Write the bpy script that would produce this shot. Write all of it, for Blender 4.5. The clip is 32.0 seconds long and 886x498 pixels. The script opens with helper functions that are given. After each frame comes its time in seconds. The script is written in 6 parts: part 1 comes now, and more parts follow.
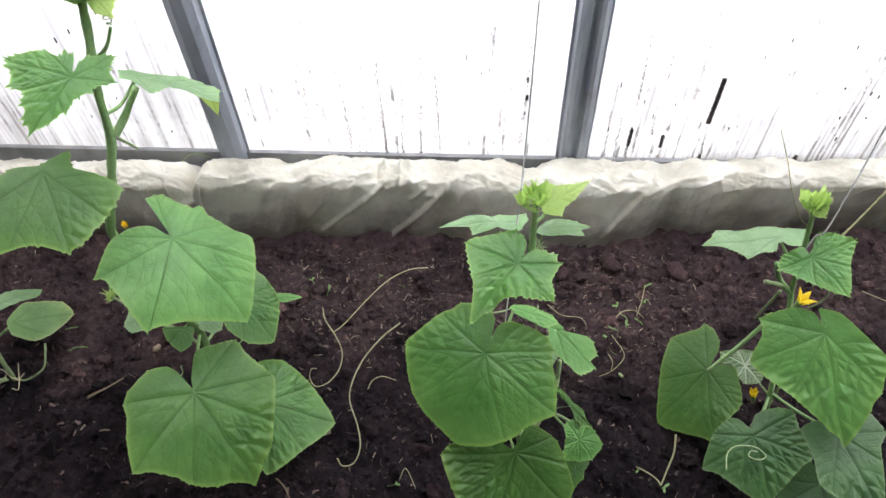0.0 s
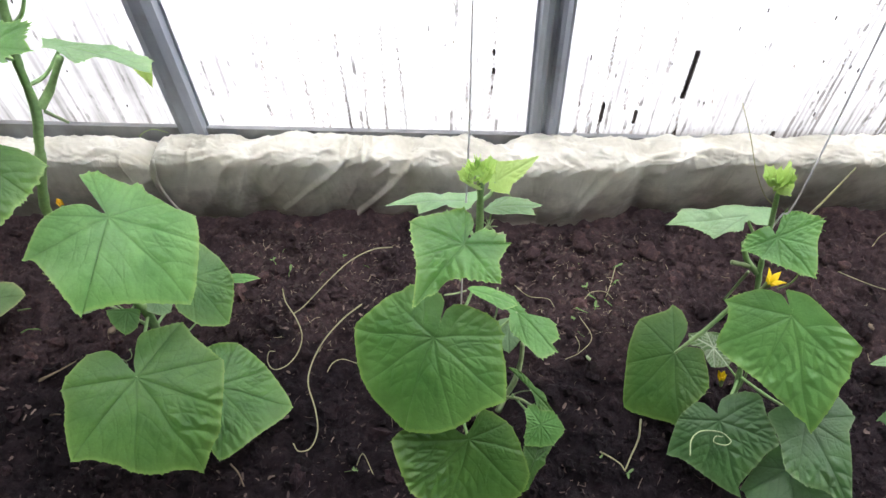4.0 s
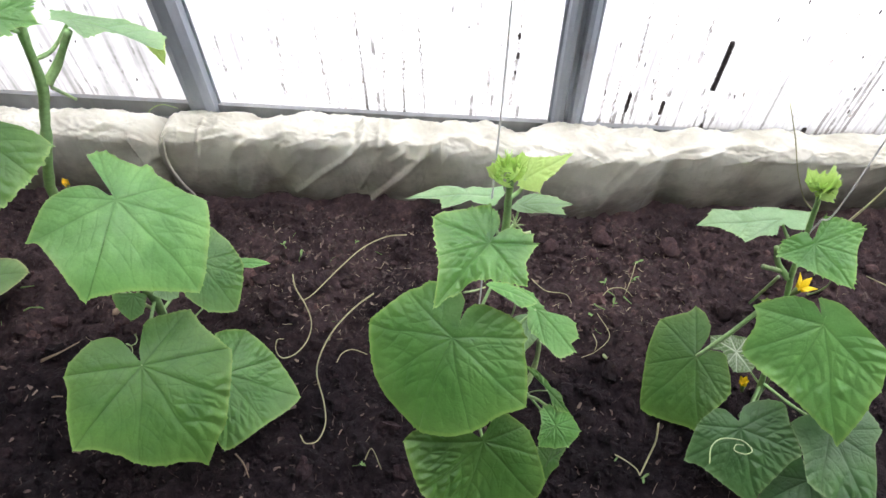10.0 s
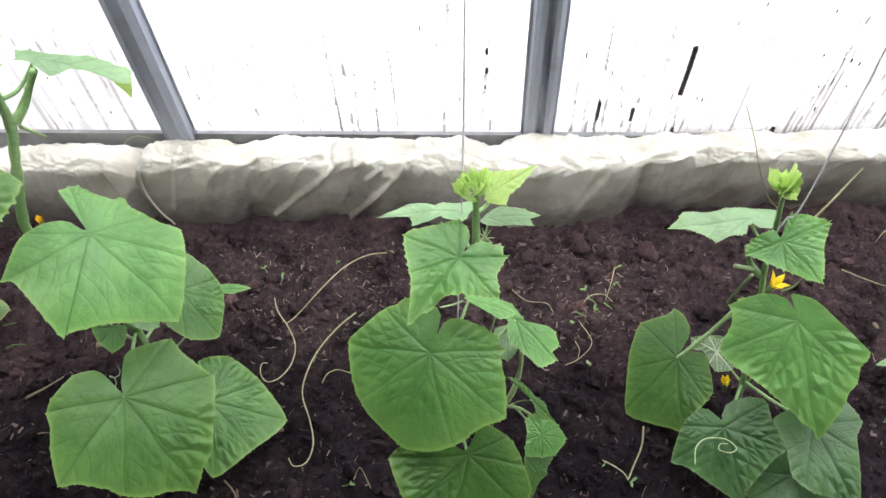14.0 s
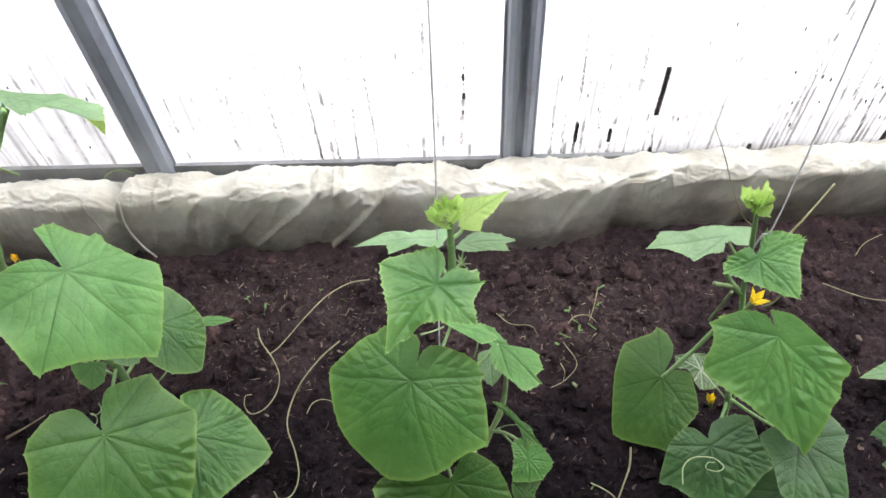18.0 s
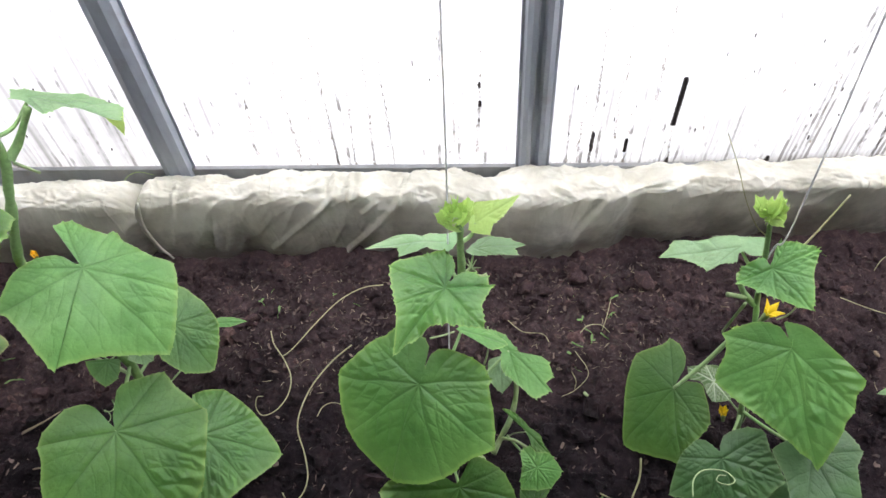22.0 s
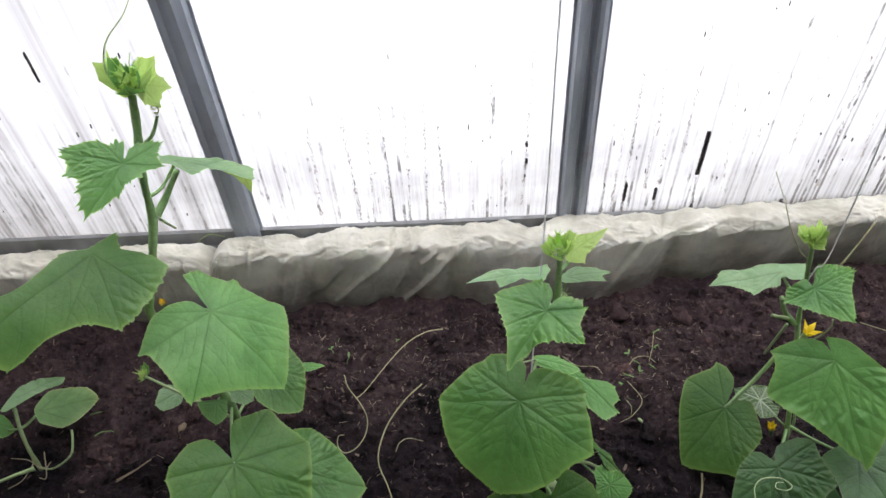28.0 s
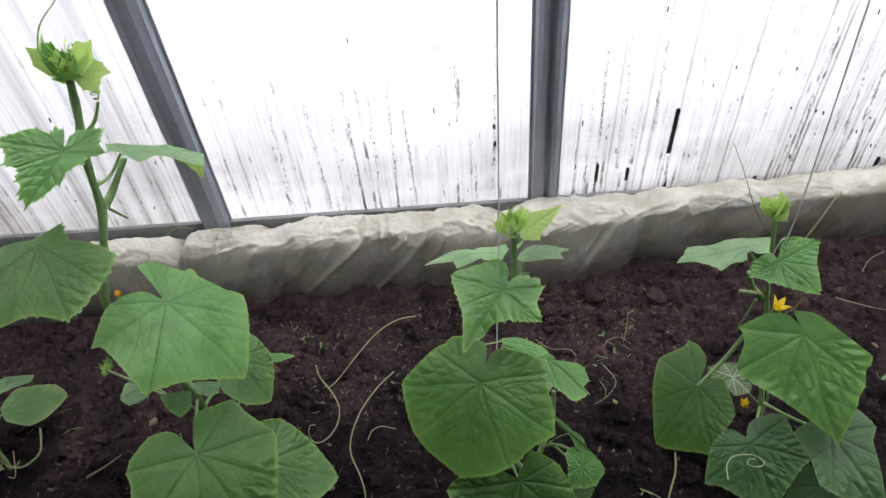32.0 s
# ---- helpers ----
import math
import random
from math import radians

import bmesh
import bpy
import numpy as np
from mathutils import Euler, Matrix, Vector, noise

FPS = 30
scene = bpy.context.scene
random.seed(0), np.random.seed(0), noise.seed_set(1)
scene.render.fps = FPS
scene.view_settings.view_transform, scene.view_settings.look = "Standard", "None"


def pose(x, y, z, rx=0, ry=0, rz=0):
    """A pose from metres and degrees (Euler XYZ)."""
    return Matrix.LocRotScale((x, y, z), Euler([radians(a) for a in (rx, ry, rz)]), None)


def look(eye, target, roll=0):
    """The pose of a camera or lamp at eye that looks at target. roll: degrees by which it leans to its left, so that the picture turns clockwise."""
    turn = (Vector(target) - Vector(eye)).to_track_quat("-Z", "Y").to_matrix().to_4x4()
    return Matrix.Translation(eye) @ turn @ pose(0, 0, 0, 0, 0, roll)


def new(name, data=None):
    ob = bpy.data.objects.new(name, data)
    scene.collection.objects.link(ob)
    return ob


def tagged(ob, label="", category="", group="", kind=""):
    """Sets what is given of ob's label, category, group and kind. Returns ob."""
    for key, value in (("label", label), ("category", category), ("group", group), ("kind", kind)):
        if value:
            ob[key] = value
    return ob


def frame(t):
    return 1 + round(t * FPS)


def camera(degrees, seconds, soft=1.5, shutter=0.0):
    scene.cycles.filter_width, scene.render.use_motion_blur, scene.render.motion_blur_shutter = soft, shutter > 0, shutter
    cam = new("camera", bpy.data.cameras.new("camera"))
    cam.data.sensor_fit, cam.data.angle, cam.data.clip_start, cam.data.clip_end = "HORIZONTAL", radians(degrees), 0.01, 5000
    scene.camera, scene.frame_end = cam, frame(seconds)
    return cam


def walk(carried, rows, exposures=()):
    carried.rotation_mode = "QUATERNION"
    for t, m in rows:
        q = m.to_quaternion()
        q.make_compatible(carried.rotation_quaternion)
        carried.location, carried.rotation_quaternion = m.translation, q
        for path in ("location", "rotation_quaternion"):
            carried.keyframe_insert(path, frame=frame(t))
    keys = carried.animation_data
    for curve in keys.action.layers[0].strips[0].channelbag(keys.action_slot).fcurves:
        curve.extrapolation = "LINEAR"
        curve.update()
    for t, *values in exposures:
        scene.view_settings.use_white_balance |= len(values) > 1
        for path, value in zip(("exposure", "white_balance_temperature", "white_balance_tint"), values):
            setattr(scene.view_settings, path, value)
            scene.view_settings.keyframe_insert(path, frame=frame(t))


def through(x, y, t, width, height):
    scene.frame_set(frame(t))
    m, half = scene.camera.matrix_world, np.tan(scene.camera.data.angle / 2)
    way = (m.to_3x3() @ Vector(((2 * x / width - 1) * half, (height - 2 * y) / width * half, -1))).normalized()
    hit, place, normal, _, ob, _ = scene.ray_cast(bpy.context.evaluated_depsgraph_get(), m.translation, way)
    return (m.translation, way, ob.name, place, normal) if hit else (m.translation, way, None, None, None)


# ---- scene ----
SKY, SUN = 0.15, 1.17
cam = camera(63.66, 32.0, soft=1.5)
EXPOSURES = [(0, 2.74), (5.5, 2.76), (7.0, 2.71), (9.0, 2.75), (10.0, 2.88), (11.5, 3.02), (16.0, 3.02), (18.0, 2.84), (19.0, 2.75), (20.0, 2.72), (21.0, 2.82), (22.0, 2.80), (24.0, 2.63), (26.5, 2.56), (27.0, 2.50), (28.0, 2.36), (30.0, 2.23), (32, 2.16)]
PATH = [
    (0, 0.0009, -1.1039, 1.2483, 36.60, 0.89, 0.75),
    (0.5, 0.0199, -1.1002, 1.2416, 37.11, 0.96, 0.48),
    (1, 0.0274, -1.0939, 1.2216, 36.81, 1.60, -0.89),
    (1.5, 0.0385, -1.0943, 1.2199, 36.45, 1.50, -0.79),
    (2, 0.0488, -1.0856, 1.2287, 36.53, 1.12, -0.32),
    (2.5, 0.0496, -1.0784, 1.2152, 36.82, 1.18, -0.28),
    (3, 0.0677, -1.0822, 1.2141, 35.25, 0.88, 0.17),
    (3.5, 0.0658, -1.0800, 1.2117, 34.72, 0.72, 0.66),
    (5.5, 0.0903, -1.0618, 1.2168, 36.67, 1.66, -0.59),
    (6, 0.1092, -1.0562, 1.2102, 37.17, 2.79, -2.18),
    (6.5, 0.1193, -1.0482, 1.1992, 36.70, 2.80, -2.49),
    (7, 0.0991, -1.0526, 1.2041, 35.46, 2.12, -1.83),
    (7.5, 0.0951, -1.0517, 1.2006, 35.09, 1.94, -1.21),
    (8, 0.1018, -1.0435, 1.2006, 34.75, 1.91, -1.24),
    (8.5, 0.0997, -1.0364, 1.1976, 35.06, 1.33, -1.07),
    (9, 0.0965, -1.0359, 1.2085, 34.88, 0.82, -0.95),
    (9.5, 0.0878, -1.0323, 1.2003, 34.47, 0.75, -0.32),
    (10, 0.0417, -1.0326, 1.1909, 33.07, -0.11, 2.39),
    (10.5, 0.0171, -1.0529, 1.2052, 31.75, 0.45, 3.53),
    (11, 0.0207, -1.0534, 1.2106, 32.23, 1.17, 2.78),
    (11.5, 0.0235, -1.0377, 1.2123, 32.97, 0.30, 3.84),
    (12, 0.0261, -1.0316, 1.2087, 33.61, 0.24, 3.63),
    (12.5, 0.0488, -1.0365, 1.2005, 33.96, 0.30, 2.83),
    (13, 0.0628, -1.0419, 1.2011, 34.17, 1.05, 0.89),
    (13.5, 0.0681, -1.0374, 1.2025, 34.17, 0.95, -0.28),
    (15.5, 0.0537, -1.0343, 1.1868, 33.92, 1.22, -0.65),
    (16, 0.0608, -1.0402, 1.1848, 33.54, 1.83, -0.88),
    (16.5, 0.0581, -1.0427, 1.2033, 34.66, 2.12, -1.10),
    (17, 0.0685, -1.0383, 1.2017, 35.42, 2.94, -1.56),
    (17.5, 0.0798, -1.0339, 1.2013, 36.00, 2.49, -1.64),
    (18, 0.0852, -1.0315, 1.2041, 35.90, 1.46, -2.19),
    (18.5, 0.0755, -1.0291, 1.2036, 35.88, 0.60, -1.84),
    (19, 0.0921, -1.0372, 1.2028, 35.89, 1.41, -2.04),
    (19.5, 0.1167, -1.0463, 1.1866, 35.40, 2.38, -4.00),
    (20, 0.1304, -1.0542, 1.1757, 34.56, 1.75, -5.67),
    (20.5, 0.0696, -1.0415, 1.1515, 34.61, -1.04, -0.69),
    (21, 0.0565, -1.0469, 1.1621, 34.83, 0.65, -0.63),
    (21.5, 0.0613, -1.0425, 1.1954, 36.00, 1.57, 0.09),
    (22, 0.0955, -1.0418, 1.2013, 36.87, 2.04, -0.41),
    (22.5, 0.1343, -1.0437, 1.1967, 37.49, 2.24, -1.65),
    (23, 0.1422, -1.0515, 1.1881, 38.28, 2.20, -3.62),
    (23.5, 0.1160, -1.0298, 1.1936, 35.14, 1.26, -2.66),
    (24, 0.0011, -1.0696, 1.2404, 34.94, 1.51, 1.72),
    (24.5, -0.0543, -1.0968, 1.2381, 39.28, -0.78, -0.09),
    (26.5, -0.0648, -1.1515, 1.2660, 40.33, 3.09, -5.11),
    (27, -0.0618, -1.1658, 1.2848, 40.95, 2.21, -3.87),
    (27.5, -0.0623, -1.1619, 1.2739, 41.80, 2.94, -4.43),
    (28, -0.0641, -1.1552, 1.2784, 42.34, 2.21, -3.21),
    (28.5, -0.0417, -1.1434, 1.2558, 41.83, 3.53, -4.75),
    (29, -0.0368, -1.1426, 1.2536, 41.20, 3.55, -4.81),
    (29.5, -0.0263, -1.1458, 1.2621, 41.09, 3.80, -5.31),
    (30, -0.0220, -1.1467, 1.2663, 41.31, 3.51, -5.90),
    (30.5, -0.0129, -1.1502, 1.2686, 41.45, 3.21, -5.79),
    (31, -0.0187, -1.1598, 1.2717, 41.87, 3.31, -5.32),
    (31.5, -0.0036, -1.1611, 1.2696, 42.35, 3.49, -5.35),
    (32, -0.0072, -1.1616, 1.2522, 41.81, 3.16, -4.52),
]
walk(cam, [(t, pose(x, y, z, rx, ry, rz)) for t, x, y, z, rx, ry, rz in PATH], exposures=EXPOSURES)

# ---- light ----
world = bpy.data.worlds.new("daylight")
scene.world = world
world.use_nodes = True
_n = world.node_tree.nodes
_sky = _n.new("ShaderNodeTexSky")
_sky.sky_type = "NISHITA"
_sky.sun_disc = False
_sky.sun_elevation = radians(59)
_sky.sun_rotation = radians(22)
_sky.dust_density = 4.0
_n["Background"].inputs["Strength"].default_value = SKY
world.node_tree.links.new(_sky.outputs[0], _n["Background"].inputs["Color"])
sun_data = bpy.data.lights.new("sun", "SUN")
sun_data.energy, sun_data.angle, sun_data.color = SUN, radians(14), (1.0, 0.975, 0.94)
sun = new("sun", sun_data)
sun.matrix_world = look((0.9, 1.7, 4.0), (0, 0, 0))

# ---- materials ----


def material(name):
    m = bpy.data.materials.new(name)
    m.use_nodes = True
    nt = m.node_tree
    return m, nt, nt.nodes["Principled BSDF"], nt.nodes["Material Output"]


def node(nt, kind, **values):
    n = nt.nodes.new(kind)
    for key, value in values.items():
        if key in n.inputs:
            n.inputs[key].default_value = value
    return n


def noise_tex(nt, scale, detail=4.0, stretch=(1, 1, 1), rough=0.55):
    co = nt.nodes.new("ShaderNodeTexCoord")
    mp = nt.nodes.new("ShaderNodeMapping")
    mp.inputs["Scale"].default_value = stretch
    nt.links.new(co.outputs["Object"], mp.inputs["Vector"])
    n = node(nt, "ShaderNodeTexNoise", Scale=scale, Detail=detail, Roughness=rough)
    nt.links.new(mp.outputs[0], n.inputs["Vector"])
    return n


def ramp(nt, source, stops):
    r = nt.nodes.new("ShaderNodeValToRGB")
    while len(r.color_ramp.elements) < len(stops):
        r.color_ramp.elements.new(0.5)
    for e, (pos, col) in zip(r.color_ramp.elements, stops):
        e.position, e.color = pos, (*col, 1.0) if len(col) == 3 else col
    nt.links.new(source, r.inputs["Fac"])
    return r


def mix_colour(nt, a, b, fac, mode="MIX"):
    m = nt.nodes.new("ShaderNodeMix")
    m.data_type, m.blend_type = "RGBA", mode
    sockets = [s for s in m.inputs if s.type == "RGBA"]
    for s, v in ((sockets[0], a), (sockets[1], b), (m.inputs[0], fac)):
        if hasattr(v, "is_output"):
            nt.links.new(v, s)
        else:
            s.default_value = (*v, 1.0) if isinstance(v, tuple) else v
    return [s for s in m.outputs if s.type == "RGBA"][0]


def bump(nt, height, strength, distance, bsdf, after=None):
    b = node(nt, "ShaderNodeBump", Strength=strength, Distance=distance)
    nt.links.new(height, b.inputs["Height"])
    if after:
        nt.links.new(after.outputs[0], b.inputs["Normal"])
    if bsdf:
        nt.links.new(b.outputs[0], bsdf.inputs["Normal"])
    return b


def plain(name, colour, rough=0.6, metal=0.0, spread=0.25, scale=40.0, relief=0.0):
    m, nt, bsdf, _ = material(name)
    n = noise_tex(nt, scale)
    dark, light = (tuple(c * k for c in colour) for k in (1 - spread, 1 + spread))
    r = ramp(nt, n.outputs["Fac"], [(0.3, dark), (0.7, light)])
    nt.links.new(r.outputs[0], bsdf.inputs["Base Color"])
    bsdf.inputs["Roughness"].default_value, bsdf.inputs["Metallic"].default_value = rough, metal
    if relief:
        bump(nt, n.outputs["Fac"], 0.6, relief, bsdf)
    return m


def leaf_material(name, dark, light, edge, through, share=0.28, vein_colour=None, gloss=0.55):
    """Leaf blade: veins and margin come from the mesh's own attributes; part of the light passes through."""
    m, nt, bsdf, out = material(name)
    n1, n2 = noise_tex(nt, 22.0, 4.0), noise_tex(nt, 420.0, 2.0)
    base = ramp(nt, n1.outputs["Fac"], [(0.33, dark), (0.67, light)]).outputs[0]
    info = nt.nodes.new("ShaderNodeObjectInfo")
    vary = node(nt, "ShaderNodeHueSaturation")
    rnd = node(nt, "ShaderNodeMapRange")
    rnd.inputs["To Min"].default_value, rnd.inputs["To Max"].default_value = 0.85, 1.15
    nt.links.new(info.outputs["Random"], rnd.inputs["Value"])
    nt.links.new(rnd.outputs[0], vary.inputs["Value"])
    nt.links.new(base, vary.inputs["Color"])
    grain = ramp(nt, n2.outputs["Fac"], [(0.35, (0.93, 0.93, 0.93)), (0.65, (1.06, 1.06, 1.06))]).outputs[0]
    col = mix_colour(nt, vary.outputs[0], grain, 1.0, "MULTIPLY")
    vein = nt.nodes.new("ShaderNodeAttribute")
    vein.attribute_name = "vein"
    rim = nt.nodes.new("ShaderNodeAttribute")
    rim.attribute_name = "rim"
    # Unless a vein colour is given, veins are darkened for shade in their grooves.
    vk = node(nt, "ShaderNodeMath")
    vk.operation = "MULTIPLY"
    vk.inputs[1].default_value = 0.9 if vein_colour else 0.42
    nt.links.new(vein.outputs["Fac"], vk.inputs[0])
    col = mix_colour(nt, col, vein_colour or tuple(0.62 * a for a in dark), vk.outputs[0])
    rk = node(nt, "ShaderNodeMath")
    rk.operation = "MULTIPLY"
    rk.inputs[1].default_value = 0.8
    nt.links.new(rim.outputs["Fac"], rk.inputs[0])
    col = mix_colour(nt, col, edge, rk.outputs[0])
    nt.links.new(col, bsdf.inputs["Base Color"])
    bsdf.inputs["Roughness"].default_value = 0.42
    bsdf.inputs["Specular IOR Level"].default_value = gloss
    b = bump(nt, n2.outputs["Fac"], 0.15, 0.0006, bsdf)
    n3 = noise_tex(nt, 120.0, 3.0)
    b1 = bump(nt, n3.outputs["Fac"], 0.14, 0.003, None, b)
    cells = node(nt, "ShaderNodeTexVoronoi", Scale=95.0)
    cells.feature = "DISTANCE_TO_EDGE"
    co = nt.nodes.new("ShaderNodeTexCoord")
    warp = mix_colour(nt, co.outputs["Object"], n1.outputs["Color"], 0.012, "ADD")
    nt.links.new(warp, cells.inputs["Vector"])
    net = ramp(nt, cells.outputs["Distance"], [(0.0, (0, 0, 0)), (0.3, (1, 1, 1))]).outputs[0]
    b2 = bump(nt, net, 0.12, 0.0016, bsdf, b1)
    bump(nt, vein.outputs["Fac"], 0.7, -0.0010, bsdf, b2)
    tr = node(nt, "ShaderNodeBsdfTranslucent")
    tcol = mix_colour(nt, col, through, 0.6)
    nt.links.new(tcol, tr.inputs["Color"])
    nt.links.new(b2.outputs[0], tr.inputs["Normal"])
    mx = node(nt, "ShaderNodeMixShader", Fac=share)
    nt.links.new(bsdf.outputs[0], mx.inputs[1])
    nt.links.new(tr.outputs[0], mx.inputs[2])
    nt.links.new(mx.outputs[0], out.inputs["Surface"])
    return m


M_LEAF = leaf_material("leaf_mature", (0.056, 0.162, 0.036), (0.112, 0.260, 0.064), (0.27, 0.42, 0.10), (0.17, 0.44, 0.06))
# Darker green, used on the lowest blades.
M_LEAF_DARK = leaf_material("leaf_dark_green", (0.036, 0.104, 0.026), (0.062, 0.155, 0.044), (0.15, 0.25, 0.09), (0.12, 0.32, 0.07), gloss=0.5)
# Darkened copy of the mature leaf: shade put into the colour of lower blades.
M_LEAF_SHADED = leaf_material("leaf_shaded", (0.041, 0.114, 0.021), (0.071, 0.170, 0.035), (0.22, 0.35, 0.085), (0.135, 0.34, 0.046), gloss=0.40)
# Lightened copy of the mature leaf: stronger light put into upper blades' colour.
M_LEAF_LIT = leaf_material("leaf_lit", (0.074, 0.205, 0.052), (0.138, 0.312, 0.086), (0.28, 0.46, 0.12), (0.22, 0.52, 0.08), 0.32)
M_LEAF_NET = leaf_material("leaf_net_veined", (0.060, 0.125, 0.040), (0.10, 0.18, 0.06), (0.30, 0.42, 0.2), (0.22, 0.42, 0.10), 0.28, (0.62, 0.70, 0.52))
M_LEAF_YOUNG = leaf_material("leaf_young", (0.074, 0.210, 0.045), (0.132, 0.315, 0.08), (0.30, 0.48, 0.14), (0.27, 0.58, 0.09))
M_LEAF_BUD = leaf_material("leaf_bud", (0.34, 0.52, 0.12), (0.48, 0.66, 0.22), (0.55, 0.68, 0.25), (0.60, 0.85, 0.20), 0.5)
# Pale undersides; the bluish tone also paints sheen on the upper pale blades.
M_LEAF_PALE = leaf_material("leaf_underside_sheen", (0.15, 0.265, 0.12), (0.235, 0.365, 0.195), (0.24, 0.38, 0.14), (0.22, 0.45, 0.08))
M_LEAF_SICK = leaf_material("leaf_yellowing", (0.060, 0.145, 0.036), (0.115, 0.22, 0.062), (0.38, 0.40, 0.15), (0.2, 0.3, 0.05))


def soft_plant(name, colour, through, share=0.25, rough=0.55):
    m, nt, bsdf, out = material(name)
    n = noise_tex(nt, 160.0)
    r = ramp(nt, n.outputs["Fac"], [(0.3, tuple(0.75 * c for c in colour)), (0.7, tuple(1.2 * c for c in colour))])
    nt.links.new(r.outputs[0], bsdf.inputs["Base Color"])
    bsdf.inputs["Roughness"].default_value = rough
    tr = node(nt, "ShaderNodeBsdfTranslucent", Color=(*through, 1))
    mx = node(nt, "ShaderNodeMixShader", Fac=share)
    nt.links.new(bsdf.outputs[0], mx.inputs[1])
    nt.links.new(tr.outputs[0], mx.inputs[2])
    nt.links.new(mx.outputs[0], out.inputs["Surface"])
    return m


M_STEM = soft_plant("stem_green", (0.26, 0.41, 0.17), (0.30, 0.5, 0.12), 0.2)
M_STEM_PALE = soft_plant("stem_pale", (0.30, 0.40, 0.19), (0.4, 0.5, 0.2), 0.15)
M_PETAL = soft_plant("petal_yellow", (0.92, 0.66, 0.02), (0.98, 0.78, 0.03), 0.35)
M_PETAL_OLD = soft_plant("petal_orange", (0.85, 0.53, 0.04), (0.9, 0.55, 0.03), 0.3)
M_TENDRIL = soft_plant("tendril_dry", (0.40, 0.385, 0.21), (0.5, 0.5, 0.3), 0.35)
M_STRAW = soft_plant("straw", (0.42, 0.36, 0.24), (0.4, 0.35, 0.2), 0.1)
M_SPROUT = soft_plant("sprout_green", (0.16, 0.28, 0.09), (0.25, 0.45, 0.1), 0.25)
M_GRIME = soft_plant("channel_grime", (0.10, 0.092, 0.08), (0.205, 0.19, 0.168), 0.8, 0.9)
M_TWINE = soft_plant("twine", (0.52, 0.52, 0.51), (0.80, 0.80, 0.79), 0.5, 0.85)
M_DIRT = soft_plant("channel_dirt", (0.060, 0.052, 0.050), (0.10, 0.085, 0.08), 0.35, 0.9)


def zinc(name, colour, rust):
    m, nt, bsdf, _ = material(name)
    n1, n2 = noise_tex(nt, 26.0, 5.0, (1, 1, 0.25)), noise_tex(nt, 9.0, 6.0)
    c = ramp(nt, n1.outputs["Fac"], [(0.25, tuple(0.72 * v for v in colour)), (0.75, tuple(1.2 * v for v in colour))]).outputs[0]
    k = ramp(nt, n2.outputs["Fac"], [(0.62, (0, 0, 0)), (0.75, (rust, rust, rust))]).outputs[0]
    c = mix_colour(nt, c, (0.16, 0.10, 0.06), k)
    nt.links.new(c, bsdf.inputs["Base Color"])
    bsdf.inputs["Metallic"].default_value, bsdf.inputs["Roughness"].default_value = 0.25, 0.5
    bump(nt, n1.outputs["Fac"], 0.2, 0.002, bsdf)
    return m


M_ZINC = zinc("galvanised_steel", (0.35, 0.38, 0.425), 0.45)
M_RAIL = zinc("weathered_rail", (0.27, 0.275, 0.28), 0.6)


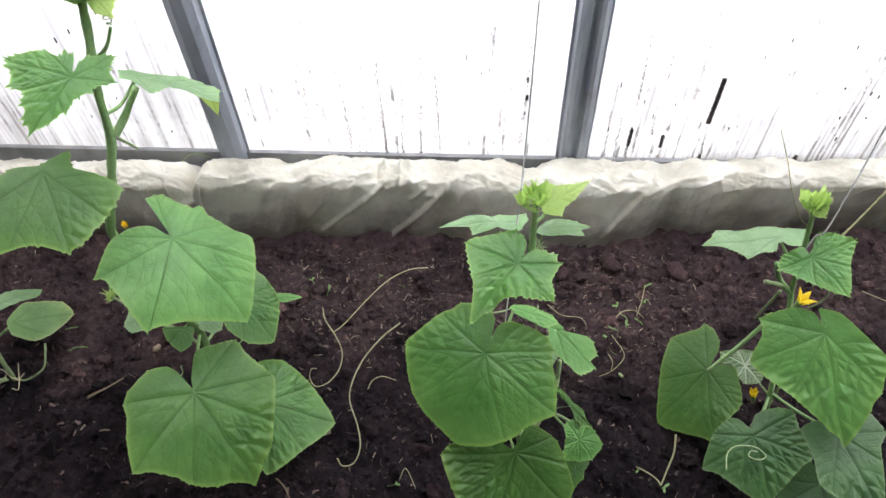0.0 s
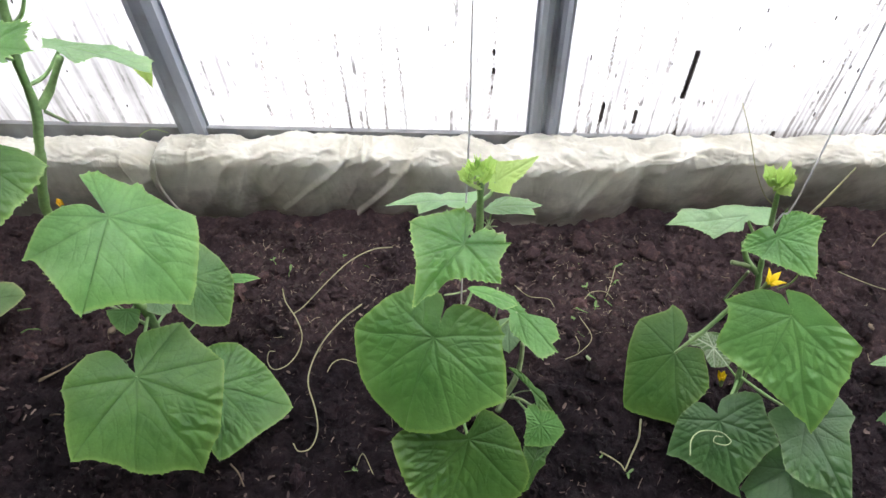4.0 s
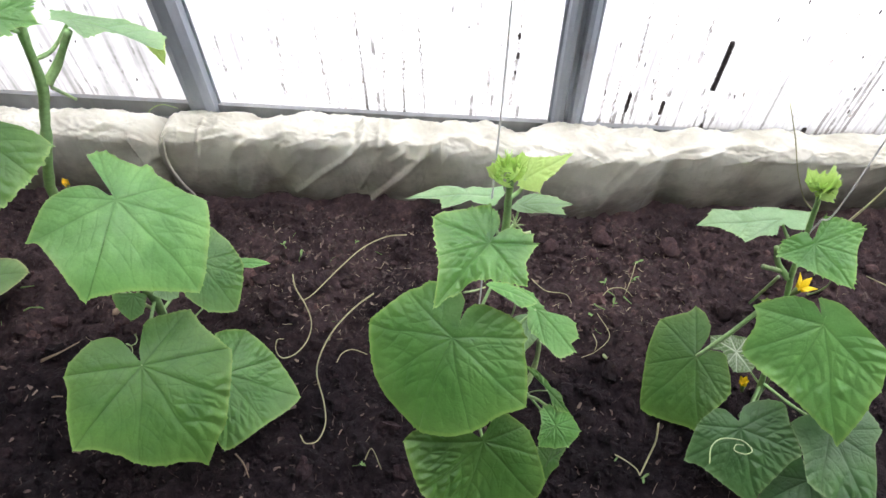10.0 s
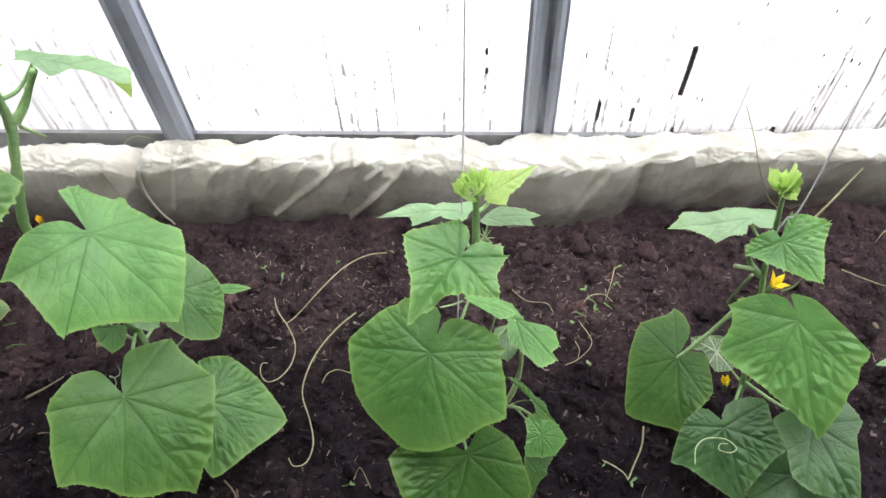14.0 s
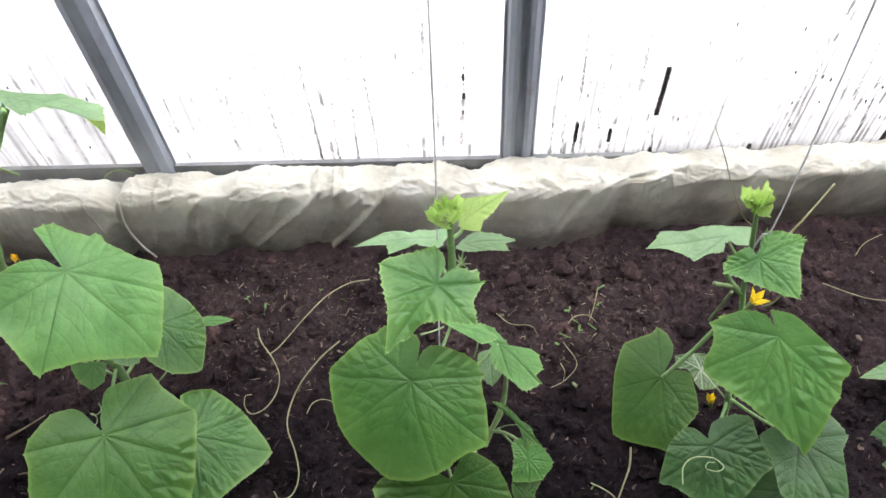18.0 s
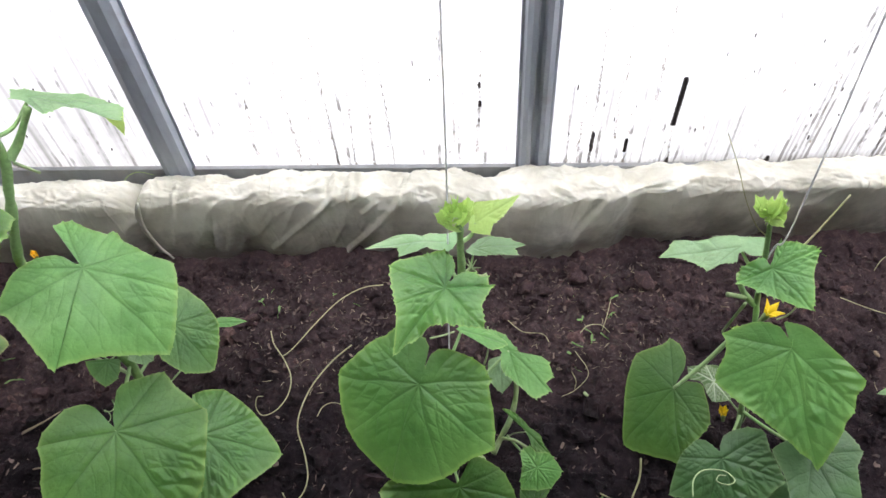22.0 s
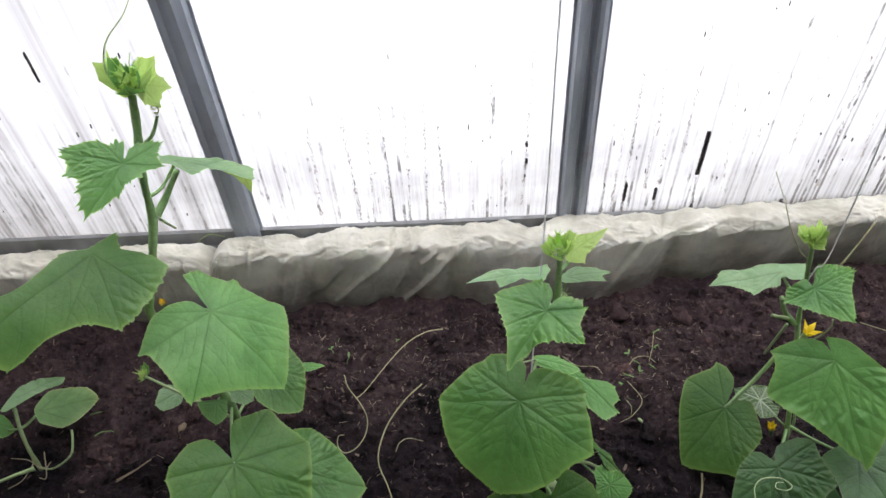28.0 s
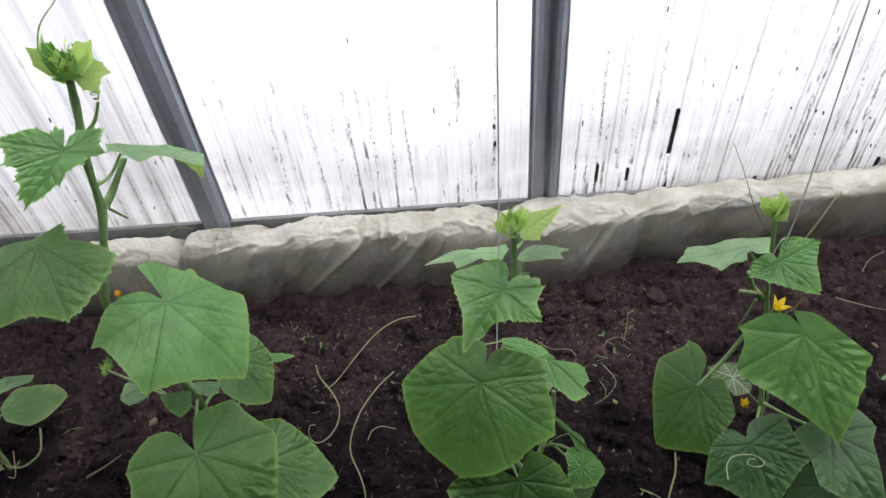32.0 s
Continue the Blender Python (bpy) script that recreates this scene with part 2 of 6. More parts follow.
def sheet_material():
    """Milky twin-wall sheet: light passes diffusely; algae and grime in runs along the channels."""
    m, nt, bsdf, out = material("twin_wall_sheet")
    runs = noise_tex(nt, 1.0, 3.0, (95.0, 1.0, 2.6), 0.65)
    fine = noise_tex(nt, 1.0, 2.0, (230.0, 1.0, 6.0), 0.6)
    patches = noise_tex(nt, 1.0, 2.0, (3.2, 1.0, 0.7))
    co = nt.nodes.new("ShaderNodeTexCoord")
    sep = nt.nodes.new("ShaderNodeSeparateXYZ")
    nt.links.new(co.outputs["Object"], sep.inputs[0])
    low = node(nt, "ShaderNodeMapRange")
    for key, v in (("From Min", 0.10), ("From Max", 0.75), ("To Min", 0.07), ("To Max", -0.07)):
        low.inputs[key].default_value = v
    nt.links.new(sep.outputs["Z"], low.inputs["Value"])

    def add(a, b, op="ADD"):
        q = nt.nodes.new("ShaderNodeMath")
        q.operation = op
        for s, v in ((q.inputs[0], a), (q.inputs[1], b)):
            if hasattr(v, "is_output"):
                nt.links.new(v, s)
            else:
                s.default_value = v
        return q.outputs[0]

    level = add(add(runs.outputs["Fac"], low.outputs[0]), add(add(patches.outputs["Fac"], -0.5), 0.45, "MULTIPLY"))
    g1 = ramp(nt, level, [(0.525, (0, 0, 0)), (0.76, (0.62, 0.62, 0.62))]).outputs[0]
    level2 = add(fine.outputs["Fac"], add(low.outputs[0], 0.6, "MULTIPLY"))
    g2 = ramp(nt, level2, [(0.50, (0, 0, 0)), (0.72, (0.50, 0.50, 0.50))]).outputs[0]
    row = add(sep.outputs["X"], 95.24, "MULTIPLY")
    cell = add(row, 0.0, "FLOOR")
    across = add(row, 0.0, "FRACT")
    inside = add(add(across, 0.18, "GREATER_THAN"), add(across, 0.82, "LESS_THAN"), "MULTIPLY")
    where = nt.nodes.new("ShaderNodeCombineXYZ")
    nt.links.new(add(cell, 3.71, "MULTIPLY"), where.inputs[0])
    nt.links.new(add(sep.outputs["Z"], 13.0, "MULTIPLY"), where.inputs[2])
    nt.links.new(add(across, 0.25, "MULTIPLY"), where.inputs[1])
    spots = node(nt, "ShaderNodeTexNoise", Scale=1.0, Detail=5.0, Roughness=0.72)
    nt.links.new(where.outputs[0], spots.inputs["Vector"])
    level3 = add(spots.outputs["Fac"], add(low.outputs[0], 0.5, "MULTIPLY"))
    g3 = ramp(nt, level3, [(0.555, (0, 0, 0)), (0.63, (0.5, 0.5, 0.5)), (0.70, (0.92, 0.92, 0.92))]).outputs[0]
    
    def spread(v, a0, a1, b0, b1):
        q = node(nt, "ShaderNodeMapRange")
        for key, w in (("From Min", a0), ("From Max", a1), ("To Min", b0), ("To Max", b1)):
            q.inputs[key].default_value = w
        nt.links.new(v, q.inputs["Value"])
        return q.outputs[0]

    def chance(v):
        q = nt.nodes.new("ShaderNodeTexWhiteNoise")
        q.noise_dimensions = "1D"
        nt.links.new(v, q.inputs["W"])
        return q.outputs["Value"]

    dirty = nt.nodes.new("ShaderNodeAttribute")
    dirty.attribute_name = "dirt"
    r1, r2 = chance(cell), chance(add(cell, 57.31))
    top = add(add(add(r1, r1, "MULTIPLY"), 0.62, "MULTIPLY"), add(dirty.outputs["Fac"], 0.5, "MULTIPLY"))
    fade = spread(add(add(top, 0.13), sep.outputs["Z"], "SUBTRACT"), 0.0, 0.16, 0.0, 1.0)
    weight = spread(r2, 0.38, 0.95, 0.0, 1.0)
    along = nt.nodes.new("ShaderNodeCombineXYZ")
    nt.links.new(add(cell, 5.13, "MULTIPLY"), along.inputs[0])
    nt.links.new(add(sep.outputs["Z"], 16.0, "MULTIPLY"), along.inputs[2])
    broken = node(nt, "ShaderNodeTexNoise", Scale=1.0, Detail=4.0, Roughness=0.65)
    nt.links.new(along.outputs[0], broken.inputs["Vector"])
    off = add(add(across, 0.5, "SUBTRACT"), add(add(broken.outputs["Fac"], 0.5, "SUBTRACT"), 0.9, "MULTIPLY"))
    line = spread(add(off, 0.0, "ABSOLUTE"), 0.10, 0.36, 1.0, 0.0)
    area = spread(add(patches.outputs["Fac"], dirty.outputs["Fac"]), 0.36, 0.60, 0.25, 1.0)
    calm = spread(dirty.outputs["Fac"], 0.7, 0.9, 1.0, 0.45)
    g4 = add(add(add(add(fade, weight, "MULTIPLY"), add(line, spread(broken.outputs["Fac"], 0.36, 0.58, 0.2, 1.0), "MULTIPLY"), "MULTIPLY"), area, "MULTIPLY"), calm, "MULTIPLY")
    g5 = add(add(add(r1, 0.80, "GREATER_THAN"), add(line, 0.30, "MULTIPLY"), "MULTIPLY"), area, "MULTIPLY")
    broad = noise_tex(nt, 1.0, 3.0, (30.0, 1.0, 0.8), 0.6)
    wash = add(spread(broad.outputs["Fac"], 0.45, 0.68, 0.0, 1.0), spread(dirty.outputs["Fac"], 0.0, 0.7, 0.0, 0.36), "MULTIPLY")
    # Cloudy grey low on the sheet, painted for the dim outdoors behind it.
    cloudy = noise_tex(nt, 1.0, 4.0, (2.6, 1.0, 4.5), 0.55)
    low_dim = add(spread(sep.outputs["Z"], 0.22, 0.52, 0.50, 0.0), spread(cloudy.outputs["Fac"], 0.34, 0.60, 0.25, 1.0), "MULTIPLY")
    veil = add(add(spread(dirty.outputs["Fac"], 0.0, 0.9, 0.0, 0.15), wash), low_dim)
    g3 = mix_colour(nt, (0.0, 0.0, 0.0), g3, add(inside, spread(add(weight, fade, "MULTIPLY"), 0.05, 0.35, 0.15, 1.0), "MULTIPLY"))
    soft = mix_colour(nt, (0.0, 0.0, 0.0), mix_colour(nt, g1, g2, 1.0, "ADD"), 0.26)
    dabs = mix_colour(nt, (0.0, 0.0, 0.0), mix_colour(nt, soft, g3, 1.0, "ADD"), calm)
    grime = mix_colour(nt, dabs, add(add(add(g4, 0.46, "MULTIPLY"), add(add(g5, 0.7, "MULTIPLY"), calm, "MULTIPLY")), veil), 1.0, "ADD")
    # Colour darkened on the wall panes, not on the roof, to dim their glow.
    dimmed = nt.nodes.new("ShaderNodeAttribute")
    dimmed.attribute_name = "pane_dim"
    clean = mix_colour(nt, (0.94, 0.95, 0.96), (0.51, 0.525, 0.535), dimmed.outputs["Fac"])
    col = mix_colour(nt, clean, (0.125, 0.122, 0.118), grime)
    tr = node(nt, "ShaderNodeBsdfTranslucent")
    nt.links.new(col, tr.inputs["Color"])
    df = node(nt, "ShaderNodeBsdfDiffuse")
    nt.links.new(col, df.inputs["Color"])
    mx = node(nt, "ShaderNodeMixShader", Fac=0.78)
    nt.links.new(df.outputs[0], mx.inputs[1])
    nt.links.new(tr.outputs[0], mx.inputs[2])
    gl = node(nt, "ShaderNodeBsdfGlossy", Roughness=0.25)
    m2 = node(nt, "ShaderNodeMixShader", Fac=0.03)
    nt.links.new(mx.outputs[0], m2.inputs[1])
    nt.links.new(gl.outputs[0], m2.inputs[2])
    nt.links.new(m2.outputs[0], out.inputs["Surface"])
    return m


M_SHEET = sheet_material()


def soil_material():
    m, nt, bsdf, _ = material("soil")
    n1, n2, n3 = noise_tex(nt, 7.0, 5.0), noise_tex(nt, 85.0, 6.0, rough=0.7), noise_tex(nt, 420.0, 3.0)
    a = ramp(nt, n2.outputs["Fac"], [(0.28, (0.024, 0.0168, 0.0205)), (0.52, (0.039, 0.0278, 0.0318)), (0.74, (0.084, 0.062, 0.063))]).outputs[0]
    b = ramp(nt, n1.outputs["Fac"], [(0.35, (0.60, 0.58, 0.60)), (0.68, (1.55, 1.45, 1.38))]).outputs[0]
    c = mix_colour(nt, a, b, 1.0, "MULTIPLY")
    info = nt.nodes.new("ShaderNodeNewGeometry")
    # Light falloff painted in: soil darker towards the walkway, lighter by the wall.
    shade_edge = noise_tex(nt, 5.5, 5.0, rough=0.6)
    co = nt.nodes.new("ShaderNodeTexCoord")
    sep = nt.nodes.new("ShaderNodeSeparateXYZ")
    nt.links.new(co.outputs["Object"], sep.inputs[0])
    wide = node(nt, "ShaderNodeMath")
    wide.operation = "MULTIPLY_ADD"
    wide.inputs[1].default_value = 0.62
    nt.links.new(shade_edge.outputs["Fac"], wide.inputs[0])
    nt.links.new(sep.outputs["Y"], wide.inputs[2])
    row_shade = ramp(nt, wide.outputs[0], [(0.0, (0.37, 0.36, 0.40)), (0.16, (1.32, 1.24, 1.18))])
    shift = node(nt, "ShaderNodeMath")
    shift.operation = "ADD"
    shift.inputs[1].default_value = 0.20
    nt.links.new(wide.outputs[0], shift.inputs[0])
    nt.links.new(shift.outputs[0], row_shade.inputs["Fac"])
    c = mix_colour(nt, c, row_shade.outputs[0], 1.0, "MULTIPLY")
    tint = ramp(nt, info.outputs["Random Per Island"], [(0.0, (0.75, 0.75, 0.75)), (0.80, (1.12, 1.1, 1.08)), (1.0, (1.95, 1.78, 1.66))]).outputs[0]
    c = mix_colour(nt, c, tint, 1.0, "MULTIPLY")
    nt.links.new(c, bsdf.inputs["Base Color"])
    bsdf.inputs["Roughness"].default_value = 0.93
    bsdf.inputs["Specular IOR Level"].default_value = 0.2
    b1 = bump(nt, n2.outputs["Fac"], 0.9, 0.012, bsdf)
    bump(nt, n3.outputs["Fac"], 0.7, 0.003, bsdf, b1)
    return m


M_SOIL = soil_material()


def cloth_material():
    m, nt, bsdf, out = material("spun_fabric")
    n1, n2, n3 = noise_tex(nt, 9.0, 5.0), noise_tex(nt, 60.0, 4.0), noise_tex(nt, 700.0, 2.0)
    a = ramp(nt, n1.outputs["Fac"], [(0.30, (0.43, 0.41, 0.325)), (0.52, (0.64, 0.62, 0.525)), (0.72, (0.78, 0.76, 0.67))]).outputs[0]
    dirt = ramp(nt, n2.outputs["Fac"], [(0.60, (0, 0, 0)), (0.85, (0.4, 0.4, 0.4))]).outputs[0]
    c = mix_colour(nt, a, (0.30, 0.26, 0.19), dirt)
    co = nt.nodes.new("ShaderNodeTexCoord")
    sep = nt.nodes.new("ShaderNodeSeparateXYZ")
    nt.links.new(co.outputs["Object"], sep.inputs[0])
    edge = noise_tex(nt, 11.0, 5.0, rough=0.65)
    rise = node(nt, "ShaderNodeMath")
    rise.operation = "MULTIPLY_ADD"
    rise.inputs[1].default_value = -0.26
    nt.links.new(edge.outputs["Fac"], rise.inputs[0])
    nt.links.new(sep.outputs["Z"], rise.inputs[2])
    # Soil stain at the fleece foot, also painting shade on its lower front.
    low_dim = node(nt, "ShaderNodeMapRange")
    for key, v in (("From Min", -0.14), ("From Max", -0.04), ("To Min", 0.75), ("To Max", 0.0)):
        low_dim.inputs[key].default_value = v
    nt.links.new(rise.outputs[0], low_dim.inputs["Value"])
    c = mix_colour(nt, c, (0.115, 0.090, 0.080), low_dim.outputs[0])
    nt.links.new(c, bsdf.inputs["Base Color"])
    bsdf.inputs["Roughness"].default_value = 0.36
    bsdf.inputs["Specular IOR Level"].default_value = 0.75
    b = bump(nt, n2.outputs["Fac"], 0.3, 0.004, bsdf)
    b = bump(nt, n3.outputs["Fac"], 0.25, 0.0008, None, b)
    for turn, size, hard in ((38, 13.0, 0.30), (-25, 21.0, 0.20)):
        co = nt.nodes.new("ShaderNodeTexCoord")
        mp = nt.nodes.new("ShaderNodeMapping")
        mp.inputs["Rotation"].default_value = (radians(20), radians(turn), 0)
        mp.inputs["Scale"].default_value = (1.0, 0.6, 0.22)
        nt.links.new(co.outputs["Object"], mp.inputs["Vector"])
        n = node(nt, "ShaderNodeTexNoise", Scale=size, Detail=2.0, Roughness=0.4, Distortion=0.6)
        nt.links.new(mp.outputs[0], n.inputs["Vector"])
        line = ramp(nt, n.outputs["Fac"], [(0.44, (0, 0, 0)), (0.5, (1, 1, 1)), (0.58, (0, 0, 0))]).outputs[0]
        b = bump(nt, line, hard, 0.004, bsdf, b)
    tr = node(nt, "ShaderNodeBsdfTranslucent")
    nt.links.new(c, tr.inputs["Color"])
    mx = node(nt, "ShaderNodeMixShader", Fac=0.07)
    nt.links.new(bsdf.outputs[0], mx.inputs[1])
    nt.links.new(tr.outputs[0], mx.inputs[2])
    nt.links.new(mx.outputs[0], out.inputs["Surface"])
    return m


M_CLOTH = cloth_material()
# For the unseen dark panels that hold light back.
M_LIGHT_BLOCK = plain("light_block", (0.040, 0.034, 0.030), 0.85, 0.0, 0.3, 6.0)


def flake_material():
    m, nt, bsdf, _ = material("bark_flake")
    info = nt.nodes.new("ShaderNodeNewGeometry")
    tint = ramp(nt, info.outputs["Random Per Island"], [(0.0, (0.035, 0.022, 0.019)), (0.6, (0.078, 0.052, 0.045)), (0.92, (0.135, 0.094, 0.078)), (1.0, (0.25, 0.19, 0.15))]).outputs[0]
    n = noise_tex(nt, 300.0)
    grain = ramp(nt, n.outputs["Fac"], [(0.3, (0.7, 0.7, 0.7)), (0.7, (1.2, 1.2, 1.2))]).outputs[0]
    nt.links.new(mix_colour(nt, tint, grain, 1.0, "MULTIPLY"), bsdf.inputs["Base Color"])
    bsdf.inputs["Roughness"].default_value = 0.8
    return m


M_FLAKE = flake_material()
M_BOARD = plain("board", (0.20, 0.15, 0.10), 0.8, 0.0, 0.3, 20.0)

# ---- shape helpers ----


def mesh_object(name, verts, faces, mat, parent=None, label="", smooth=True, attributes=None):
    me = bpy.data.meshes.new(name)
    me.from_pydata([tuple(v) for v in verts], [], [tuple(f) for f in faces])
    me.materials.append(mat)
    if smooth:
        me.polygons.foreach_set("use_smooth", [True] * len(me.polygons))
    for key, values in (attributes or {}).items():
        me.attributes.new(key, "FLOAT", "POINT").data.foreach_set("value", np.asarray(values, dtype=np.float32))
    me.update()
    ob = new(name, me)
    if parent:
        ob.parent = parent
    if label:
        tagged(ob, label)
    return ob


def spline(points, steps=8):
    """Smooth curve through the given points."""
    p = np.array(points, float)
    p = np.vstack([2 * p[0] - p[1], p, 2 * p[-1] - p[-2]])
    out = []
    for i in range(1, len(p) - 2):
        for s in np.linspace(0, 1, steps, endpoint=False):
            a, b, c, d = p[i - 1 : i + 3]
            out.append(0.5 * (2 * b + (c - a) * s + (2 * a - 5 * b + 4 * c - d) * s**2 + (3 * b - a - 3 * c + d) * s**3))
    out.append(p[-2])
    return np.array(out)


def tube_mesh(points, r0, r1, sides=8, steps=8, lumps=0.0, ribs=0.0):
    c = spline(points, steps) if len(points) > 2 else np.array([np.array(points[0]) + (np.array(points[1]) - np.array(points[0])) * s for s in np.linspace(0, 1, 5)])
    n = len(c)
    t = np.gradient(c, axis=0)
    t /= np.linalg.norm(t, axis=1)[:, None] + 1e-12
    u = np.cross(t[0], (0.31, 0.87, 0.37))
    verts, faces = [], []
    for i in range(n):
        u = u - t[i] * (u @ t[i])
        u /= np.linalg.norm(u)
        w = np.cross(t[i], u)
        r = r0 + (r1 - r0) * i / (n - 1)
        r *= 1 + lumps * noise.noise(Vector(c[i] * 60))
        for k in range(sides):
            a = 2 * math.pi * k / sides
            q = r * (1 + ribs * (k % 2))
            verts.append(c[i] + q * (math.cos(a) * u + math.sin(a) * w))
    for i in range(n - 1):
        for k in range(sides):
            a, b = i * sides + k, i * sides + (k + 1) % sides
            faces.append((a, b, b + sides, a + sides))
    faces.append(tuple(range(sides))[::-1])
    faces.append(tuple((n - 1) * sides + k for k in range(sides)))
    return verts, faces


def tube(name, points, r0, r1, mat, parent=None, label="", **more):
    v, f = tube_mesh(points, r0, r1, **more)
    return mesh_object(name, v, f, mat, parent, label)


def box_mesh(x0, x1, y0, y1, z0, z1, verts, faces):
    b = len(verts)
    verts += [(x, y, z) for x in (x0, x1) for y in (y0, y1) for z in (z0, z1)]
    faces += [tuple(b + i for i in f) for f in ((0, 1, 3, 2), (4, 6, 7, 5), (0, 4, 5, 1), (2, 3, 7, 6), (0, 2, 6, 4), (1, 5, 7, 3))]


def extrude_profile(profile, z0, z1, cuts=1):
    """A strip (x, y) drawn upwards, as a folded sheet of 1.2 mm."""
    prof = np.array(profile, float)
    d = np.gradient(prof, axis=0)
    nrm = np.stack([-d[:, 1], d[:, 0]], 1)
    nrm /= np.linalg.norm(nrm, axis=1)[:, None]
    loop = np.vstack([prof, (prof + nrm * 0.0012)[::-1]])
    n, verts, faces = len(loop), [], []
    zs = np.linspace(z0, z1, cuts + 1)
    for z in zs:
        verts += [(x, y, z) for x, y in loop]
    for i in range(cuts):
        for k in range(n):
            a, b = i * n + k, i * n + (k + 1) % n
            faces.append((a, b, b + n, a + n))
    return verts, faces

# ---- ground and greenhouse ----
GX0, GX1, GY0, GY1, STEP = -1.35, 1.45, -1.15, 0.0, 0.0055


def soil_height(x, y):
    big = 0.020 * noise.noise(Vector((x * 3.1 + 4, y * 3.1, 1.7)))
    mid = 0.015 * noise.noise(Vector((x * 14, y * 14, 5.2))) + 0.007 * noise.noise(Vector((x * 27, y * 27, 9.4)))
    small = 0.012 * noise.turbulence(Vector((x * 38, y * 38, 0.3)), 4, False)
    bank = 0.004 * max(0.0, 1 - abs(y + 0.17) / 0.10)
    return big + mid + small + bank - 0.016


def soil_bed():
    nx, ny = int((GX1 - GX0) / STEP), int((GY1 - GY0) / STEP)
    xs, ys = np.linspace(GX0, GX1, nx + 1), np.linspace(GY0, GY1, ny + 1)
    verts = [(x, y, soil_height(x, y)) for y in ys for x in xs]
    w = nx + 1
    faces = [(j * w + i, j * w + i + 1, (j + 1) * w + i + 1, (j + 1) * w + i) for j in range(ny) for i in range(nx)]
    return mesh_object("soil_bed", verts, faces, M_SOIL)


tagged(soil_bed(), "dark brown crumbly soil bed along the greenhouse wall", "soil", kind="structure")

_v, _f = [], []
_ring = [2.9 * 1.6**k for k in range(17)]
for _i, _r in enumerate(_ring):
    for _k in range(32):
        _a = 2 * math.pi * _k / 32
        _v.append((_r * math.cos(_a), -1.0 + _r * math.sin(_a), -0.06))
for _i in range(len(_ring) - 1):
    for _k in range(32):
        _a, _b = _i * 32 + _k, _i * 32 + (_k + 1) % 32
        _f.append((_a, _b, _b + 32, _a + 32))
_f.append(tuple(range(32))[::-1])
tagged(mesh_object("ground", _v, _f, M_SOIL), "dark bare earth of the floor and the land around", "ground", kind="structure")


def icosphere(level):
    bm = bmesh.new()
    bmesh.ops.create_icosphere(bm, subdivisions=level, radius=1.0)
    v = np.array([p.co for p in bm.verts])
    f = np.array([[q.index for q in p.verts] for p in bm.faces])
    bm.free()
    return v, f


def clods(name, count, lo, hi, level, seed, label, sink=0.35):
    rng = np.random.default_rng(seed)
    bv, bf = icosphere(level)
    verts, faces = [], []
    for i in range(count):
        x, y = rng.uniform(GX0 + 0.05, GX1 - 0.05), rng.uniform(GY0 + 0.05, -0.155)
        r = lo + (hi - lo) * rng.random() ** 2.6
        d = 1 + 0.28 * rng.standard_normal(len(bv))
        p = bv * np.clip(d, 0.5, 1.6)[:, None] * r * rng.uniform(0.65, 1.25, 3)
        p += (x, y, soil_height(x, y) + r * (0.6 - sink))
        faces.append(bf + len(bv) * i)
        verts.append(p)
    return tagged(mesh_object(name, np.vstack(verts), np.vstack(faces).tolist(), M_SOIL, smooth=False), label, "soil", kind="stuff")


clods("soil_clods", 2300, 0.0040, 0.018, 2, 3, "rough brown soil clods lying on the bed")
clods("soil_crumbs", 23000, 0.0012, 0.0058, 1, 4, "fine dark soil crumbs covering the bed")

XL, XR, YF, EAVE, RIDGE = -1.41, 4.4, -1.55, 1.65, 2.35
POST_L, POST_M = (-0.525, -0.455), (0.216, 0.286)
POSTS = [POST_L, POST_M, (1.24, 1.31), (2.2, 2.27), (3.2, 3.27)]


def rail_z(x):
    return 0.108 - 0.033 * x


def sheet(name, x0, x1, y, z0, z1, label, pitch=0.0105, dirt=None):
    """A ribbed sheet with one shallow groove for each channel."""
    n = max(2, int((x1 - x0) / pitch))
    xs = []
    for i in range(n):
        a = x0 + (x1 - x0) * i / n
        xs += [(a, 0.0), (a + 0.0008, -0.0002), (a + (x1 - x0) / n - 0.0008, -0.0002)]
    xs.append((x1, 0.0))
    verts, faces = [], []
    for z in (z0, z1):
        verts += [(x, y + d, z + (rail_z(x) - 0.108 if z == z0 else 0.0)) for x, d in xs]
    m = len(xs)
    faces = [(i, i + 1, m + i + 1, m + i) for i in range(m - 1)]
    return mesh_object(name, verts, faces, M_SHEET, None, label, smooth=False, attributes={"dirt": [dirt(p[0]) for p in verts], "pane_dim": [1.0] * len(verts)})


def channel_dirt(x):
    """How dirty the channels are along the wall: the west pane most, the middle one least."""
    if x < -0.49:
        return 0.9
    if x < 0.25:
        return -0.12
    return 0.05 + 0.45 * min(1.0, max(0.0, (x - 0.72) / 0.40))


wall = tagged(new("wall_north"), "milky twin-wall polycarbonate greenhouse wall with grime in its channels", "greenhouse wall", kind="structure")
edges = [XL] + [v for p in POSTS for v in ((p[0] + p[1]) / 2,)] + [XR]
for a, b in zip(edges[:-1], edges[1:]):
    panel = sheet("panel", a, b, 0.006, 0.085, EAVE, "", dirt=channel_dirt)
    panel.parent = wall


